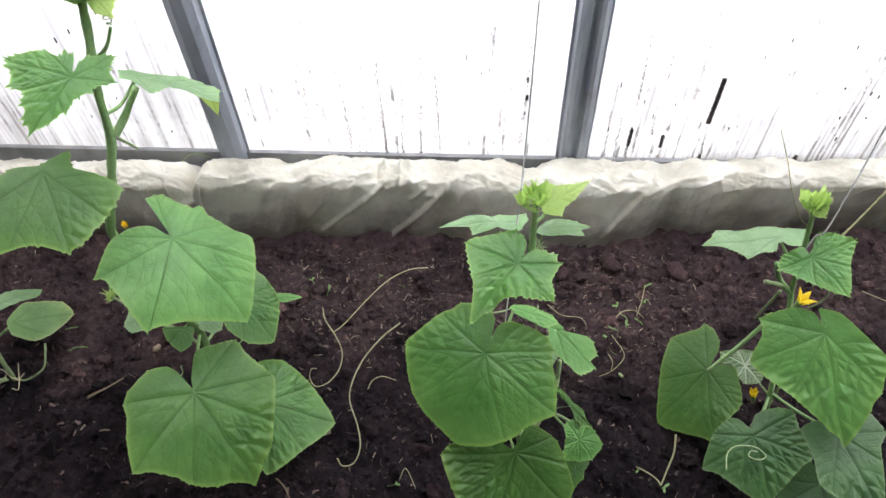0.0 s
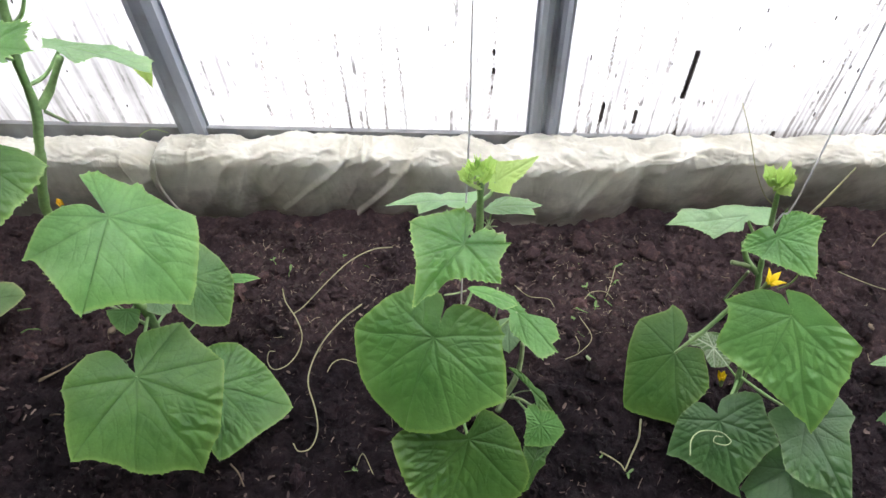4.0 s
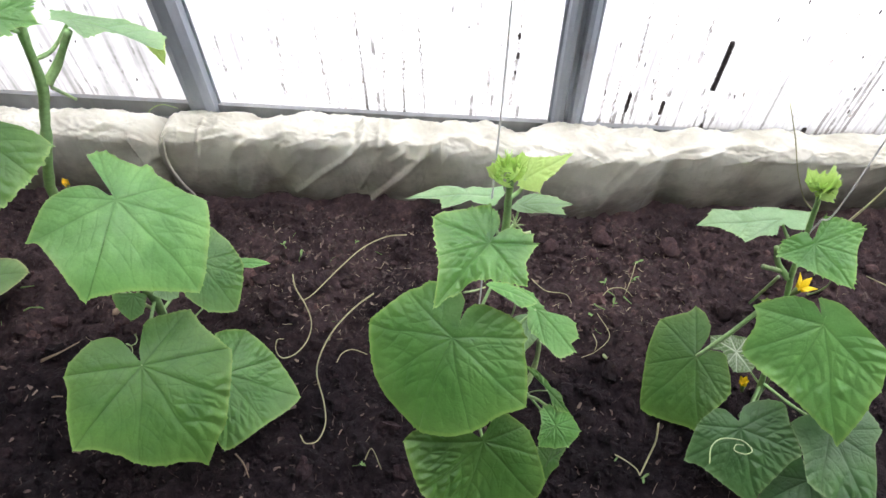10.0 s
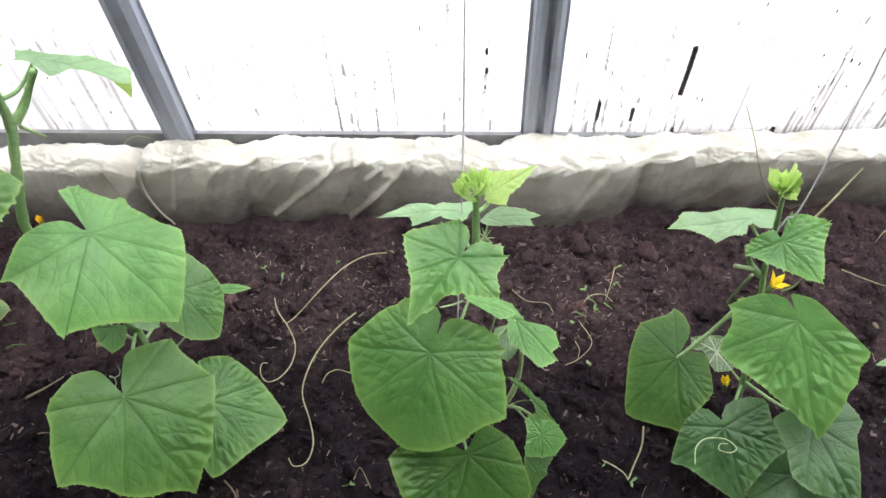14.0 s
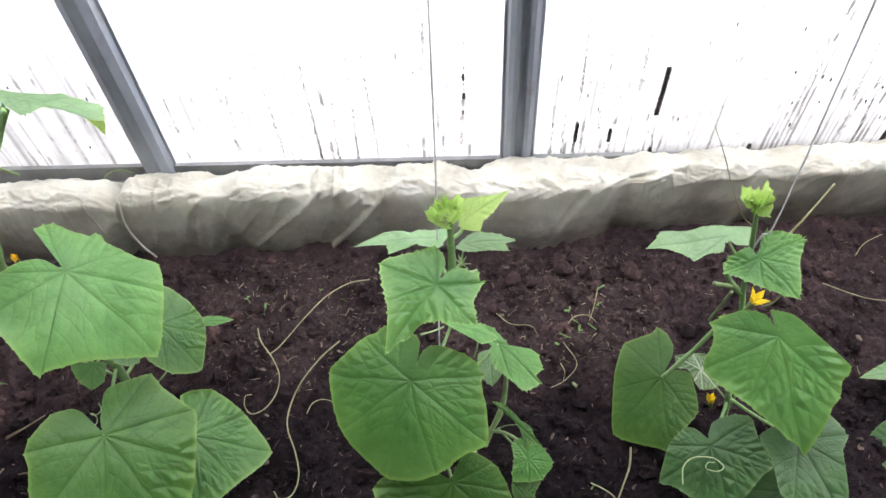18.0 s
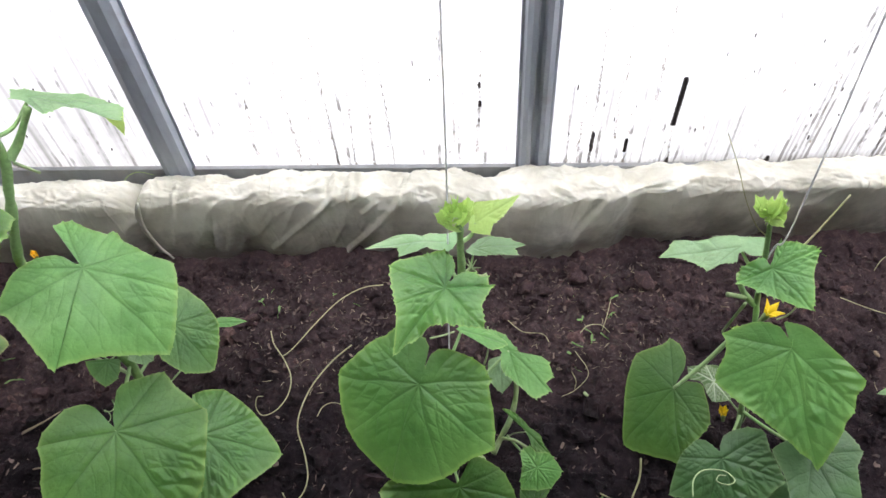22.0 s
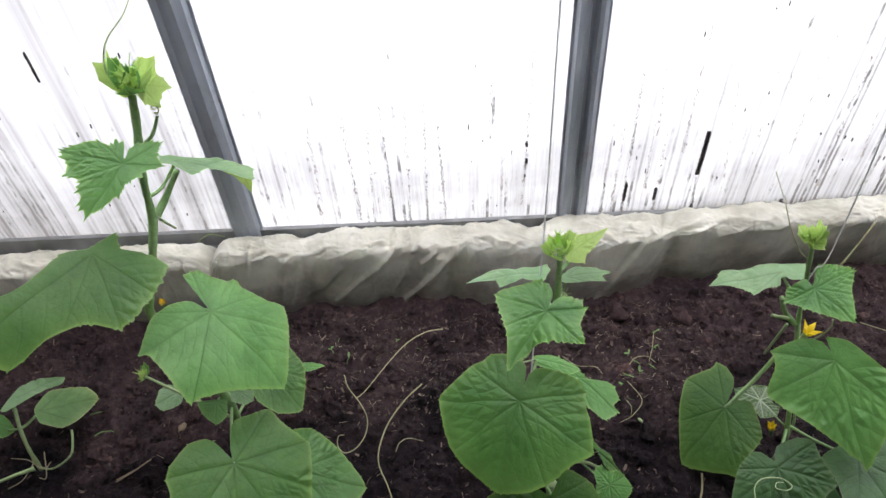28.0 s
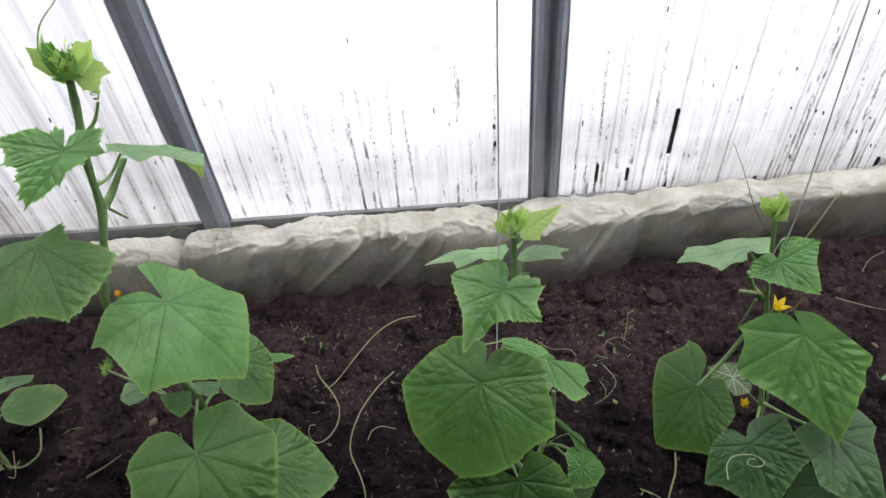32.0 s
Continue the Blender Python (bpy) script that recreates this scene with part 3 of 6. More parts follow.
def post(x0, x1, ridges):
    """Folded steel post: flanges and raised ridges."""
    w = x1 - x0
    prof = [(0, 0.0), (0.09, 0.0), (0.13, -0.017)]
    if ridges == 2:
        prof += [(0.26, -0.024), (0.38, -0.024), (0.45, -0.010), (0.55, -0.010), (0.62, -0.024), (0.74, -0.024)]
    else:
        prof += [(0.34, -0.026), (0.66, -0.026)]
    prof += [(0.87, -0.017), (0.91, 0.0), (1.0, 0.0)]
    v, f = extrude_profile([(x0 + w * a, b - 0.0008) for a, b in prof], rail_z(x0) - 0.035, EAVE, 3)
    return v, f


for i, p in enumerate(POSTS):
    v, f = post(*p, 1 if p is POST_L else 2)
    if p is POST_M:
        v = [(x - 0.017 * (z - 0.1), y, z) for x, y, z in v]
    tagged(mesh_object("post", v, f, M_ZINC, smooth=False), "grey galvanised steel post of folded profile against the sheet wall", "post", "posts of the wall", "structure")

v, f = [], []
box_mesh(XL, XR, -0.006, 0.004, 0.063, 0.1085, v, f)
box_mesh(XL, XR, -0.030, -0.006, 0.063, 0.0665, v, f)
v = [(x, y, z + rail_z(x) - 0.108) for x, y, z in v]
tagged(mesh_object("base_rail", v, f, M_RAIL, smooth=False), "weathered grey steel angle along the foot of the wall", "rail", kind="structure")

v, f = [], []
box_mesh(XL, XR, 0.03, 0.07, -0.06, 0.11, v, f)
tagged(mesh_object("sill_board", v, f, M_BOARD, smooth=False), "dark board closing the foot of the wall outside", "board", kind="structure")

# Unseen wall, added to keep light off the fleece front.
v, f = [], []
box_mesh(XL, XR, YF - 0.03, YF, -0.06, RIDGE, v, f)
tagged(mesh_object("light_block_south", v, f, M_LIGHT_BLOCK, smooth=False), "plain unseen dark wall added behind the walkway to block light", "wall", kind="structure")
# Unseen wall, added to darken the left end of the bed.
v, f = [], []
box_mesh(XL - 0.03, XL, YF, 0.03, -0.06, RIDGE, v, f)
tagged(mesh_object("light_block_west", v, f, M_LIGHT_BLOCK, smooth=False), "plain unseen dark end wall added to block light from the left", "wall", kind="structure")
for name, x in (("wall_east", XR),):
    tagged(mesh_object(name, [(x, YF, 0), (x, 0, 0), (x, 0, EAVE), (x, YF, RIDGE)], [(0, 1, 2, 3)], M_SHEET, smooth=False), "milky polycarbonate end wall of the greenhouse", "greenhouse wall", kind="structure")
# Unseen cover over the roof's walkway side, added to cut light from above.
YM = -1.0
ZM = EAVE + (RIDGE - EAVE) * YM / YF
v = [(x, y, z + d) for d in (0.0, 0.02) for x in (XL, XR) for y, z in ((YF, RIDGE), (YM, ZM))]
f = [(0, 1, 3, 2), (4, 6, 7, 5), (0, 4, 5, 1), (2, 3, 7, 6), (0, 2, 6, 4), (1, 5, 7, 3)]
tagged(mesh_object("light_block_top", v, f, M_LIGHT_BLOCK, smooth=False), "plain unseen dark cover added over the walkway to block light", "ceiling", kind="structure")
tagged(
    mesh_object("ceiling", [(XL, YM, ZM), (XR, YM, ZM), (XL, 0, EAVE), (XR, 0, EAVE)], [(0, 1, 3, 2)], M_SHEET, smooth=False),
    "sloping milky polycarbonate greenhouse roof",
    "roof",
    kind="structure",
)

# grime caught in the channels of the sheet
dash_list = ((0.3695, 0.133, 0.184, 7), (0.4395, 0.128, 0.165, 7), (0.524, 0.198, 0.318, 9), (0.533, 0.090, 0.106, 6), (0.743, 0.079, 0.102, 8), (1.0225, 0.068, 0.124, 9), (-0.7755, 0.540, 0.603, 4), (0.1395, 0.309, 0.323, 5), (0.1405, 0.264, 0.277, 6), (0.1395, 0.225, 0.232, 4))
rng = random.Random(8)
more = []
for k in range(64):
    x = rng.choice((rng.uniform(0.3, 1.2), rng.uniform(0.3, 1.2), rng.uniform(0.3, 1.2), rng.uniform(-0.35, 0.2), rng.uniform(-1.0, -0.54)))
    z = 0.12 + rng.random() ** 1.3 * 0.5
    more.append((x, z, z + rng.uniform(0.003, 0.013), rng.uniform(0.8, 2.4)))
for x, z0, z1, w in dash_list + tuple(more):
    n = max(4, int((z1 - z0) / 0.0022))
    vv, ff = [], []
    for i in range(n + 1):
        z = z0 + (z1 - z0) * i / n
        h = 0.0005 * w * (1 + 0.30 * noise.noise(Vector((x * 50, 0, z * 160))) + 0.25 * noise.noise(Vector((x * 70, 8, z * 520)))) * (0.7 if i in (0, n) else 0.9 if i in (1, n - 1) else 1)
        sh = 0.0007 * noise.noise(Vector((x * 9, 3, z * 90))) + 0.0003 * noise.noise(Vector((x * 9, 5, z * 480)))
        for y in (0.0015, 0.0045):
            vv += [(x - h + sh, y, z), (x + h + sh, y, z)]
    for i in range(n):
        b = 4 * i
        ff += [(b, b + 1, b + 5, b + 4), (b + 3, b + 2, b + 6, b + 7), (b + 2, b, b + 4, b + 6), (b + 1, b + 3, b + 7, b + 5)]
    ff += [(0, 2, 3, 1), (4 * n, 4 * n + 1, 4 * n + 3, 4 * n + 2)]
    mesh_object("grime_streak", vv, ff, M_DIRT, wall, smooth=False)


CREASES = (
    (0.008, 0.0045, ((-0.122, 0.189), (-0.192, 0.113), (-0.296, 0.013))),
    (0.008, 0.005, ((-0.022, 0.152), (-0.067, 0.084), (-0.144, -0.011))),
    (0.006, 0.004, ((-0.067, 0.145), (-0.097, 0.116))),
    (0.005, 0.004, ((-0.275, 0.121), (-0.322, 0.053), (-0.368, 0.024))),
    (0.004, 0.004, ((-0.459, 0.177), (-0.500, 0.030))),
    (0.004, 0.004, ((-0.362, 0.128), (-0.400, 0.013))),
    (0.003, 0.004, ((-0.389, 0.149), (-0.418, 0.022))),
    (-0.01, 0.006, ((-0.178, 0.237), (-0.167, 0.189), (-0.166, 0.163))),
    (0.006, 0.004, ((-0.115, 0.175), (-0.119, 0.150), (-0.097, 0.158))),
    (0.004, 0.004, ((-0.135, 0.090), (-0.166, 0.023))),
    (0.005, 0.006, ((0.380, 0.142), (0.342, 0.072), (0.317, 0.012))),
)
DIPS = ((-0.352, 0.03, 0.07), (0.451, 0.035, 0.16), (0.741, 0.04, 0.09), (-0.033, 0.02, 0.05), (0.137, 0.03, 0.06))

# flaky algae runs in single channels: foot (x, z), top (x, z), share filled
RUNS = (
    (-0.230, 0.125, -0.237, 0.418, 0.60),
    (-0.201, 0.115, -0.189, 0.384, 0.35),
    (-0.155, 0.107, -0.159, 0.436, 0.85),
    (-0.119, 0.115, -0.110, 0.416, 0.50),
    (-0.080, 0.107, -0.070, 0.466, 0.55),
    (-0.037, 0.105, -0.046, 0.381, 0.75),
    (-0.317, 0.123, -0.307, 0.420, 0.40),
    (-0.307, 0.278, -0.314, 0.381, 0.30),
    (0.369, 0.097, 0.360, 0.480, 0.95),
    (0.442, 0.097, 0.435, 0.328, 0.35),
    (0.536, 0.086, 0.524, 0.190, 0.70),
    (0.476, 0.317, 0.470, 0.568, 0.45),
    (0.592, 0.151, 0.538, 0.560, 0.25),
    (0.716, 0.242, 0.715, 0.539, 0.45),
    (0.640, 0.211, 0.619, 0.535, 0.25),
    (0.816, 0.138, 0.802, 0.497, 0.50),
    (0.811, 0.250, 0.803, 0.395, 0.40),
    (0.414, 0.167, 0.403, 0.355, 0.40),
    (0.323, 0.104, 0.314, 0.259, 0.50),
    (0.928, 0.069, 0.889, 0.437, 0.60),
    (0.960, 0.106, 0.932, 0.422, 0.80),
    (0.940, 0.242, 0.935, 0.369, 0.60),
    (0.885, 0.218, 0.855, 0.474, 0.50),
    (0.136, 0.141, 0.143, 0.577, 0.50),
    (0.062, 0.337, 0.062, 0.525, 0.30),
    (0.088, 0.183, 0.090, 0.292, 0.40),
    (0.344, 0.101, 0.340, 0.384, 0.45),
    (0.478, 0.266, 0.472, 0.380, 0.40),
    (1.037, 0.071, 1.025, 0.198, 0.70),
    (0.414, 0.316, 0.400, 0.510, 0.30),
)
rng = random.Random(12)
for xa, za, xb, zb, fill in RUNS:
    vv, ff = [], []
    for n in range(int(fill * (zb - za) / 0.00085)):
        s = rng.random() ** 1.35
        z = za + (zb - za) * s
        if noise.noise(Vector((xa * 91, 0.0, z * 34))) + 0.35 * fill < rng.uniform(-0.35, 0.35):
            continue
        x = xa + (xb - xa) * s + 0.0016 * noise.noise(Vector((xa * 37, 4.0, z * 55))) + rng.choice((-1, 1, 1)) * abs(rng.gauss(0.0012, 0.0011))
        w, h = rng.uniform(0.0003, 0.0013), rng.uniform(0.0006, 0.0040) * (1.3 - 0.6 * s)
        b = len(vv)
        ring = [(-0.5, -1), (0.6, -0.8), (1, 0.1), (0.5, 1), (-0.4, 0.8), (-1, 0.0)]
        vv += [(x + w * p * rng.uniform(0.5, 1.3), 0.0035, z + h * q * rng.uniform(0.6, 1.3)) for p, q in ring]
        ff.append(tuple(range(b, b + 6)))
    mesh_object("algae_run", vv, ff, M_GRIME, wall, smooth=False)


def wrapped_roll(name, x0, x1, seed, label, pinch0, pinch1):
    """Bundle under loose white fleece: puffed on top, hanging in front, with a few tight creases."""
    nx, nv = int((x1 - x0) / 0.0026), 92
    prof = spline([(-0.004, 0.045), (-0.022, 0.100), (-0.055, 0.142), (-0.090, 0.162), (-0.112, 0.160), (-0.126, 0.138), (-0.131, 0.06), (-0.129, 0.0), (-0.128, -0.03)], 10)
    d = np.linspace(0, len(prof) - 1, nv + 1)
    py, pz = np.interp(d, range(len(prof)), prof[:, 0]), np.interp(d, range(len(prof)), prof[:, 1])
    ty, tz = np.gradient(py), np.gradient(pz)
    ln = np.hypot(ty, tz)
    ny_, nz_ = tz / ln, -ty / ln
    X = np.linspace(x0, x1, nx + 1)
    ridge = np.zeros((nx + 1, nv + 1))
    gx, gz = np.meshgrid(X, pz, indexing="ij")
    for high, wide, line in CREASES:
        for (ax, az), (bx, bz) in zip(line[:-1], line[1:]):
            dx, dz = bx - ax, bz - az
            u = np.clip(((gx - ax) * dx + (gz - az) * dz) / (dx * dx + dz * dz), 0, 1)
            dist = np.hypot(gx - ax - u * dx, gz - az - u * dz)
            h = high * np.exp(-((dist / wide) ** 2))
            ridge = np.where(np.abs(h) > np.abs(ridge), h, ridge)
    ridge[:, : nv // 3] = 0
    verts = []
    for i, x in enumerate(X):
        e0, e1 = min(1, (x - x0) / 0.05), min(1, (x1 - x) / 0.05)
        k = (1 - pinch0 * (1 - e0) ** 2) * (1 - pinch1 * (1 - e1) ** 2)
        swell = 1 + 0.05 * noise.noise(Vector((x * 3.3, seed, 0))) + 0.07 * noise.noise(Vector((x * 9.5, seed, 3)))
        for cx, wide, deep in DIPS:
            swell -= deep * math.exp(-(((x - cx) / wide) ** 2))
        lean = 0.008 * noise.noise(Vector((x * 2.2, seed + 5, 0))) + 0.040 * math.exp(-(((x - 0.25) / 0.18) ** 2))
        tuck = 0.013 * min(1.0, max(0.0, (x - 0.10) / 0.15))
        for j in range(nv + 1):
            s = j / nv
            slant = x + 0.30 * (s - 0.4)
            fold = noise.noise(Vector((slant * 11, s * 1.1, seed + 2)))
            sharp = (1 - abs(noise.noise(Vector((slant * 12 + 7, s * 1.2, seed + 9))))) ** 12
            gate = max(0.0, 1.5 * noise.noise(Vector((slant * 6, s * 2.4, seed + 30))))
            soft = noise.noise(Vector((x * 10, s * 4, seed + 4)))
            puff = 0.35 - abs(noise.noise(Vector((x * 13 + 2 * s, s * 6, seed + 6))))
            crinkle = 0.3 - abs(noise.noise(Vector((x * 38 - 9 * s, s * 15, seed + 8))))
            low = min(1.0, max(0.0, (s - 0.45) / 0.18))
            wx, ws = x + 0.02 * noise.noise(Vector((x * 17, s * 5, seed + 21))), s + 0.06 * noise.noise(Vector((x * 17, s * 5, seed + 25)))
            pleat = (1 - abs(noise.noise(Vector((wx * 21 + 6 * ws, ws * 5 - wx * 4, seed + 12))))) ** 9
            crease = (1 - abs(noise.noise(Vector((wx * 46 - 10 * ws, ws * 11, seed + 14))))) ** 10
            film = (1 - abs(noise.noise(Vector((wx * 15 + 9 * ws, ws * 1.6, seed + 18))))) ** 22
            amt = 0.004 * fold * (0.6 + 0.1 * low) + 0.0075 * sharp * gate + 0.007 * soft * (1 - 0.5 * low) + (0.020 * puff + 0.006 * crinkle) * (1 - 0.92 * low) + (0.0033 * pleat + 0.0020 * crease) * (1 - 0.75 * low) + 0.0032 * film * low
            amt = amt * (0.5 + 0.5 * min(1, s * 6)) + ridge[i, j]
            y = (py[j] + ny_[j] * amt) * swell * (0.55 + 0.45 * k) - lean * s
            y += tuck * min(1.0, max(0.0, (s - 0.58) / 0.30)) - 0.004 * math.sin(math.pi * min(1.0, max(0.0, (s - 0.35) / 0.4)))
            z = (pz[j] + nz_[j] * amt) * (swell if pz[j] > 0 else 1) * k
            verts.append((x, min(y, -0.002), z))
    w = nv + 1
    faces = [(i * w + j, i * w + j + 1, (i + 1) * w + j + 1, (i + 1) * w + j) for i in range(nx) for j in range(nv)]
    ob = mesh_object(name, verts, faces, M_CLOTH)
    return tagged(ob, label, "fleece cover")


fleece = wrapped_roll("fleece_cover", -0.565, 1.42, 2.0, "crumpled off-white garden fleece wrapped over a roll at the wall foot", 0.35, 0.0)
wrapped_roll("fleece_cover", -1.405, -0.555, 7.5, "shorter crumpled off-white fleece bundle pinched beside the tie", 0.0, 0.45)

# ---- plants ----


def leaf_blade(name, plant, base, tip, normal, lobes, mat, cup=0.10, droop=0.10, petiole=None, quilt=0.8, teeth=0.0009, label=""):
    """Blade round the end of its stalk. tip: the way of the midrib; lobes: (degrees from the midrib, millimetres) round the margin."""
    t = Vector(tip).normalized()
    n = Vector(normal).normalized()
    n = (n - t * n.dot(t)).normalized()
    side = t.cross(n)
    corner = np.array([(r / 1000 * math.sin(radians(a)), r / 1000 * math.cos(radians(a))) for a, r in lobes])
    ring = np.vstack([corner, corner[:1]])
    seg = np.linalg.norm(np.diff(ring, axis=0), axis=1)
    size = float(np.max(np.linalg.norm(corner, axis=1)))
    pts, counts = [], []
    m = len(corner)
    for i in range(m):
        a, b, c, d = corner[i - 1], corner[i], corner[(i + 1) % m], corner[(i + 2) % m]
        count = max(3, int(seg[i] / max(0.0017, size / 84)))
        counts.append(count)
        for s in np.linspace(0, 1, count, endpoint=False):
            lin = b + (c - b) * s
            cat = 0.5 * (2 * b + (c - a) * s + (2 * a - 5 * b + 4 * c - d) * s**2 + (3 * b - a - 3 * c + d) * s**3)
            pts.append(0.42 * lin + 0.58 * cat)
    pts = np.array(pts)
    rad = np.linalg.norm(pts, axis=1)
    ang = np.arctan2(pts[:, 0], pts[:, 1])
    k = np.arange(len(pts))
    spikes = np.random.default_rng(int(1000 * abs(base[0] + 2 * base[1] + 3 * base[2])))
    jag = np.where(spikes.random(len(pts)) < 0.20, spikes.uniform(0.6, 1.7, len(pts)), -0.2)
    first = np.cumsum([0] + counts[:-1])
    for i, q in enumerate(first):
        if np.linalg.norm(corner[i]) > 0.5 * (np.linalg.norm(corner[i - 1]) + np.linalg.norm(corner[(i + 1) % m])):
            jag[q] = 1.3 + 0.0007 / max(teeth, 1e-4)
    pts = pts * (1 + teeth * jag / np.maximum(rad, 0.012))[:, None]
    # main veins run to the lobes, side veins arch forward, cross veins join them
    order = np.argsort(-rad)
    veins = []
    for i in order:
        if rad[i] < 0.42 * size:
            break
        if all(abs((ang[i] - v[0] + math.pi) % (2 * math.pi) - math.pi) > 0.58 for v in veins):
            veins.append((ang[i], rad[i]))
        if len(veins) == 7:
            break
    segs = []
    for a, r in veins:
        way = np.array((math.sin(a), math.cos(a)))
        across = np.array((way[1], -way[0]))
        segs.append((np.zeros(2), way * r * 0.97, 1.0))
        for sg in (-1, 1):
            last = None
            for s in np.arange(0.22, 0.86, 0.19):
                s = s + 0.03 * sg + 0.035 * (spikes.random() - 0.5)
                q = way * r * s
                arc = [q]
                for bend, part in ((55, 0.42), (45, 0.34), (32, 0.24)):
                    bend = radians(bend)
                    q = q + (math.cos(bend) * way + math.sin(bend) * sg * across) * r * 0.62 * (1.08 - s) * part
                    arc.append(q)
                for p, q in zip(arc[:-1], arc[1:]):
                    segs.append((p, q, 0.55))
                if last is not None:
                    segs.append((last[1], arc[1] + 0.3 * (arc[2] - arc[1]), 0.28))
                last = arc
    rings = 54 if size > 0.06 else 18
    verts, rim = [np.zeros(2)], [0.0]
    for i in range(1, rings + 1):
        s = (i / rings) ** 0.85
        verts.extend(pts * s)
        rim += [0.25 * max(0.0, (s - 0.6) / 0.4) ** 2 + 0.75 * max(0.0, (s - 0.95) / 0.05)] * len(pts)
    P = np.array(verts)
    best = np.zeros(len(P))
    seed = hash_seed(name, base)
    near = np.full(len(P), 1.0)
    main = np.full(len(P), 1.0)
    wave = np.array([(noise.noise(Vector((p[0] / size * 2.2, p[1] / size * 2.2, seed + 11))), noise.noise(Vector((p[0] / size * 2.2, p[1] / size * 2.2, seed + 17)))) for p in P])
    Q = P + wave * 0.06 * np.minimum(np.linalg.norm(P, axis=1), 0.6 * size)[:, None]
    for a, b, wgt in segs:
        d = b - a
        u = np.clip(((Q - a) @ d) / (d @ d + 1e-12), 0, 1)
        dist = np.linalg.norm(Q - a - u[:, None] * d, axis=1)
        width = {1.0: 0.0014, 0.55: 0.0011, 0.28: 0.0009}[wgt] * (1.25 - 0.6 * u)
        best = np.maximum(best, wgt * np.exp(-((dist / width) ** 2)))
        if wgt == 1:
            main = np.minimum(main, dist)
        near = np.minimum(near, dist + size * 0.022 * (1 - wgt))
    patch = np.array([min(1.8, max(0.15, 0.65 + 2.4 * noise.noise(Vector((p[0] / size * 1.3 + 7, p[1] / size * 1.6, seed))))) for p in P])
    calm = np.clip((np.linalg.norm(P, axis=1) / size - 0.10) / 0.40, 0.15, 1.0)
    relief = quilt * size / 0.12 * (0.0009 * (1 - np.exp(-((main / (0.030 * size)) ** 2))) + 0.0036 * calm * patch * (1 - np.exp(-((near / (0.062 * size)) ** 2))))
    R = np.linalg.norm(P, axis=1)
    z = relief.copy()
    for i in range(len(P)):
        q = P[i] / size
        z[i] += 0.05 * size * noise.noise(Vector((q[0] * 1.6, q[1] * 1.6, seed))) * min(1, R[i] / size * 2)
        z[i] += quilt * 0.006 * size * noise.noise(Vector((q[0] * 9, q[1] * 9, seed + 3)))
    z -= cup * R**2 / size * 0.5 + droop * np.maximum(P[:, 1], 0) ** 2 / size * 0.5
    z += 0.035 * size * np.sin(3 * np.arctan2(P[:, 0], P[:, 1]) + seed) * (R / size) ** 2
    W = [Vector(base) + side * float(p[0]) + t * float(p[1]) + n * float(h) for p, h in zip(P, z)]
    c = len(pts)
    faces = [(0, 1 + i, 1 + (i + 1) % c) for i in range(c)]
    for j in range(rings - 1):
        a = 1 + j * c
        faces += [(a + i, a + c + i, a + c + (i + 1) % c, a + (i + 1) % c) for i in range(c)]
    faces = [f[::-1] for f in faces]
    ob = mesh_object("leaf", W, faces, mat, plant, label, attributes={"vein": best, "rim": rim})
    if petiole is not None:
        p0, r = petiole
        b = Vector(base)
        mid = (Vector(p0) + b) / 2 - n * 0.012
        tube("petiole", [tuple(p0), tuple(mid), tuple(b - n * 0.001)], r, r * 0.75, M_STEM, ob, lumps=0.15)
    return ob


def hash_seed(name, base):
    return (base[0] * 37.1 + base[1] * 91.7 + base[2] * 53.3) % 20


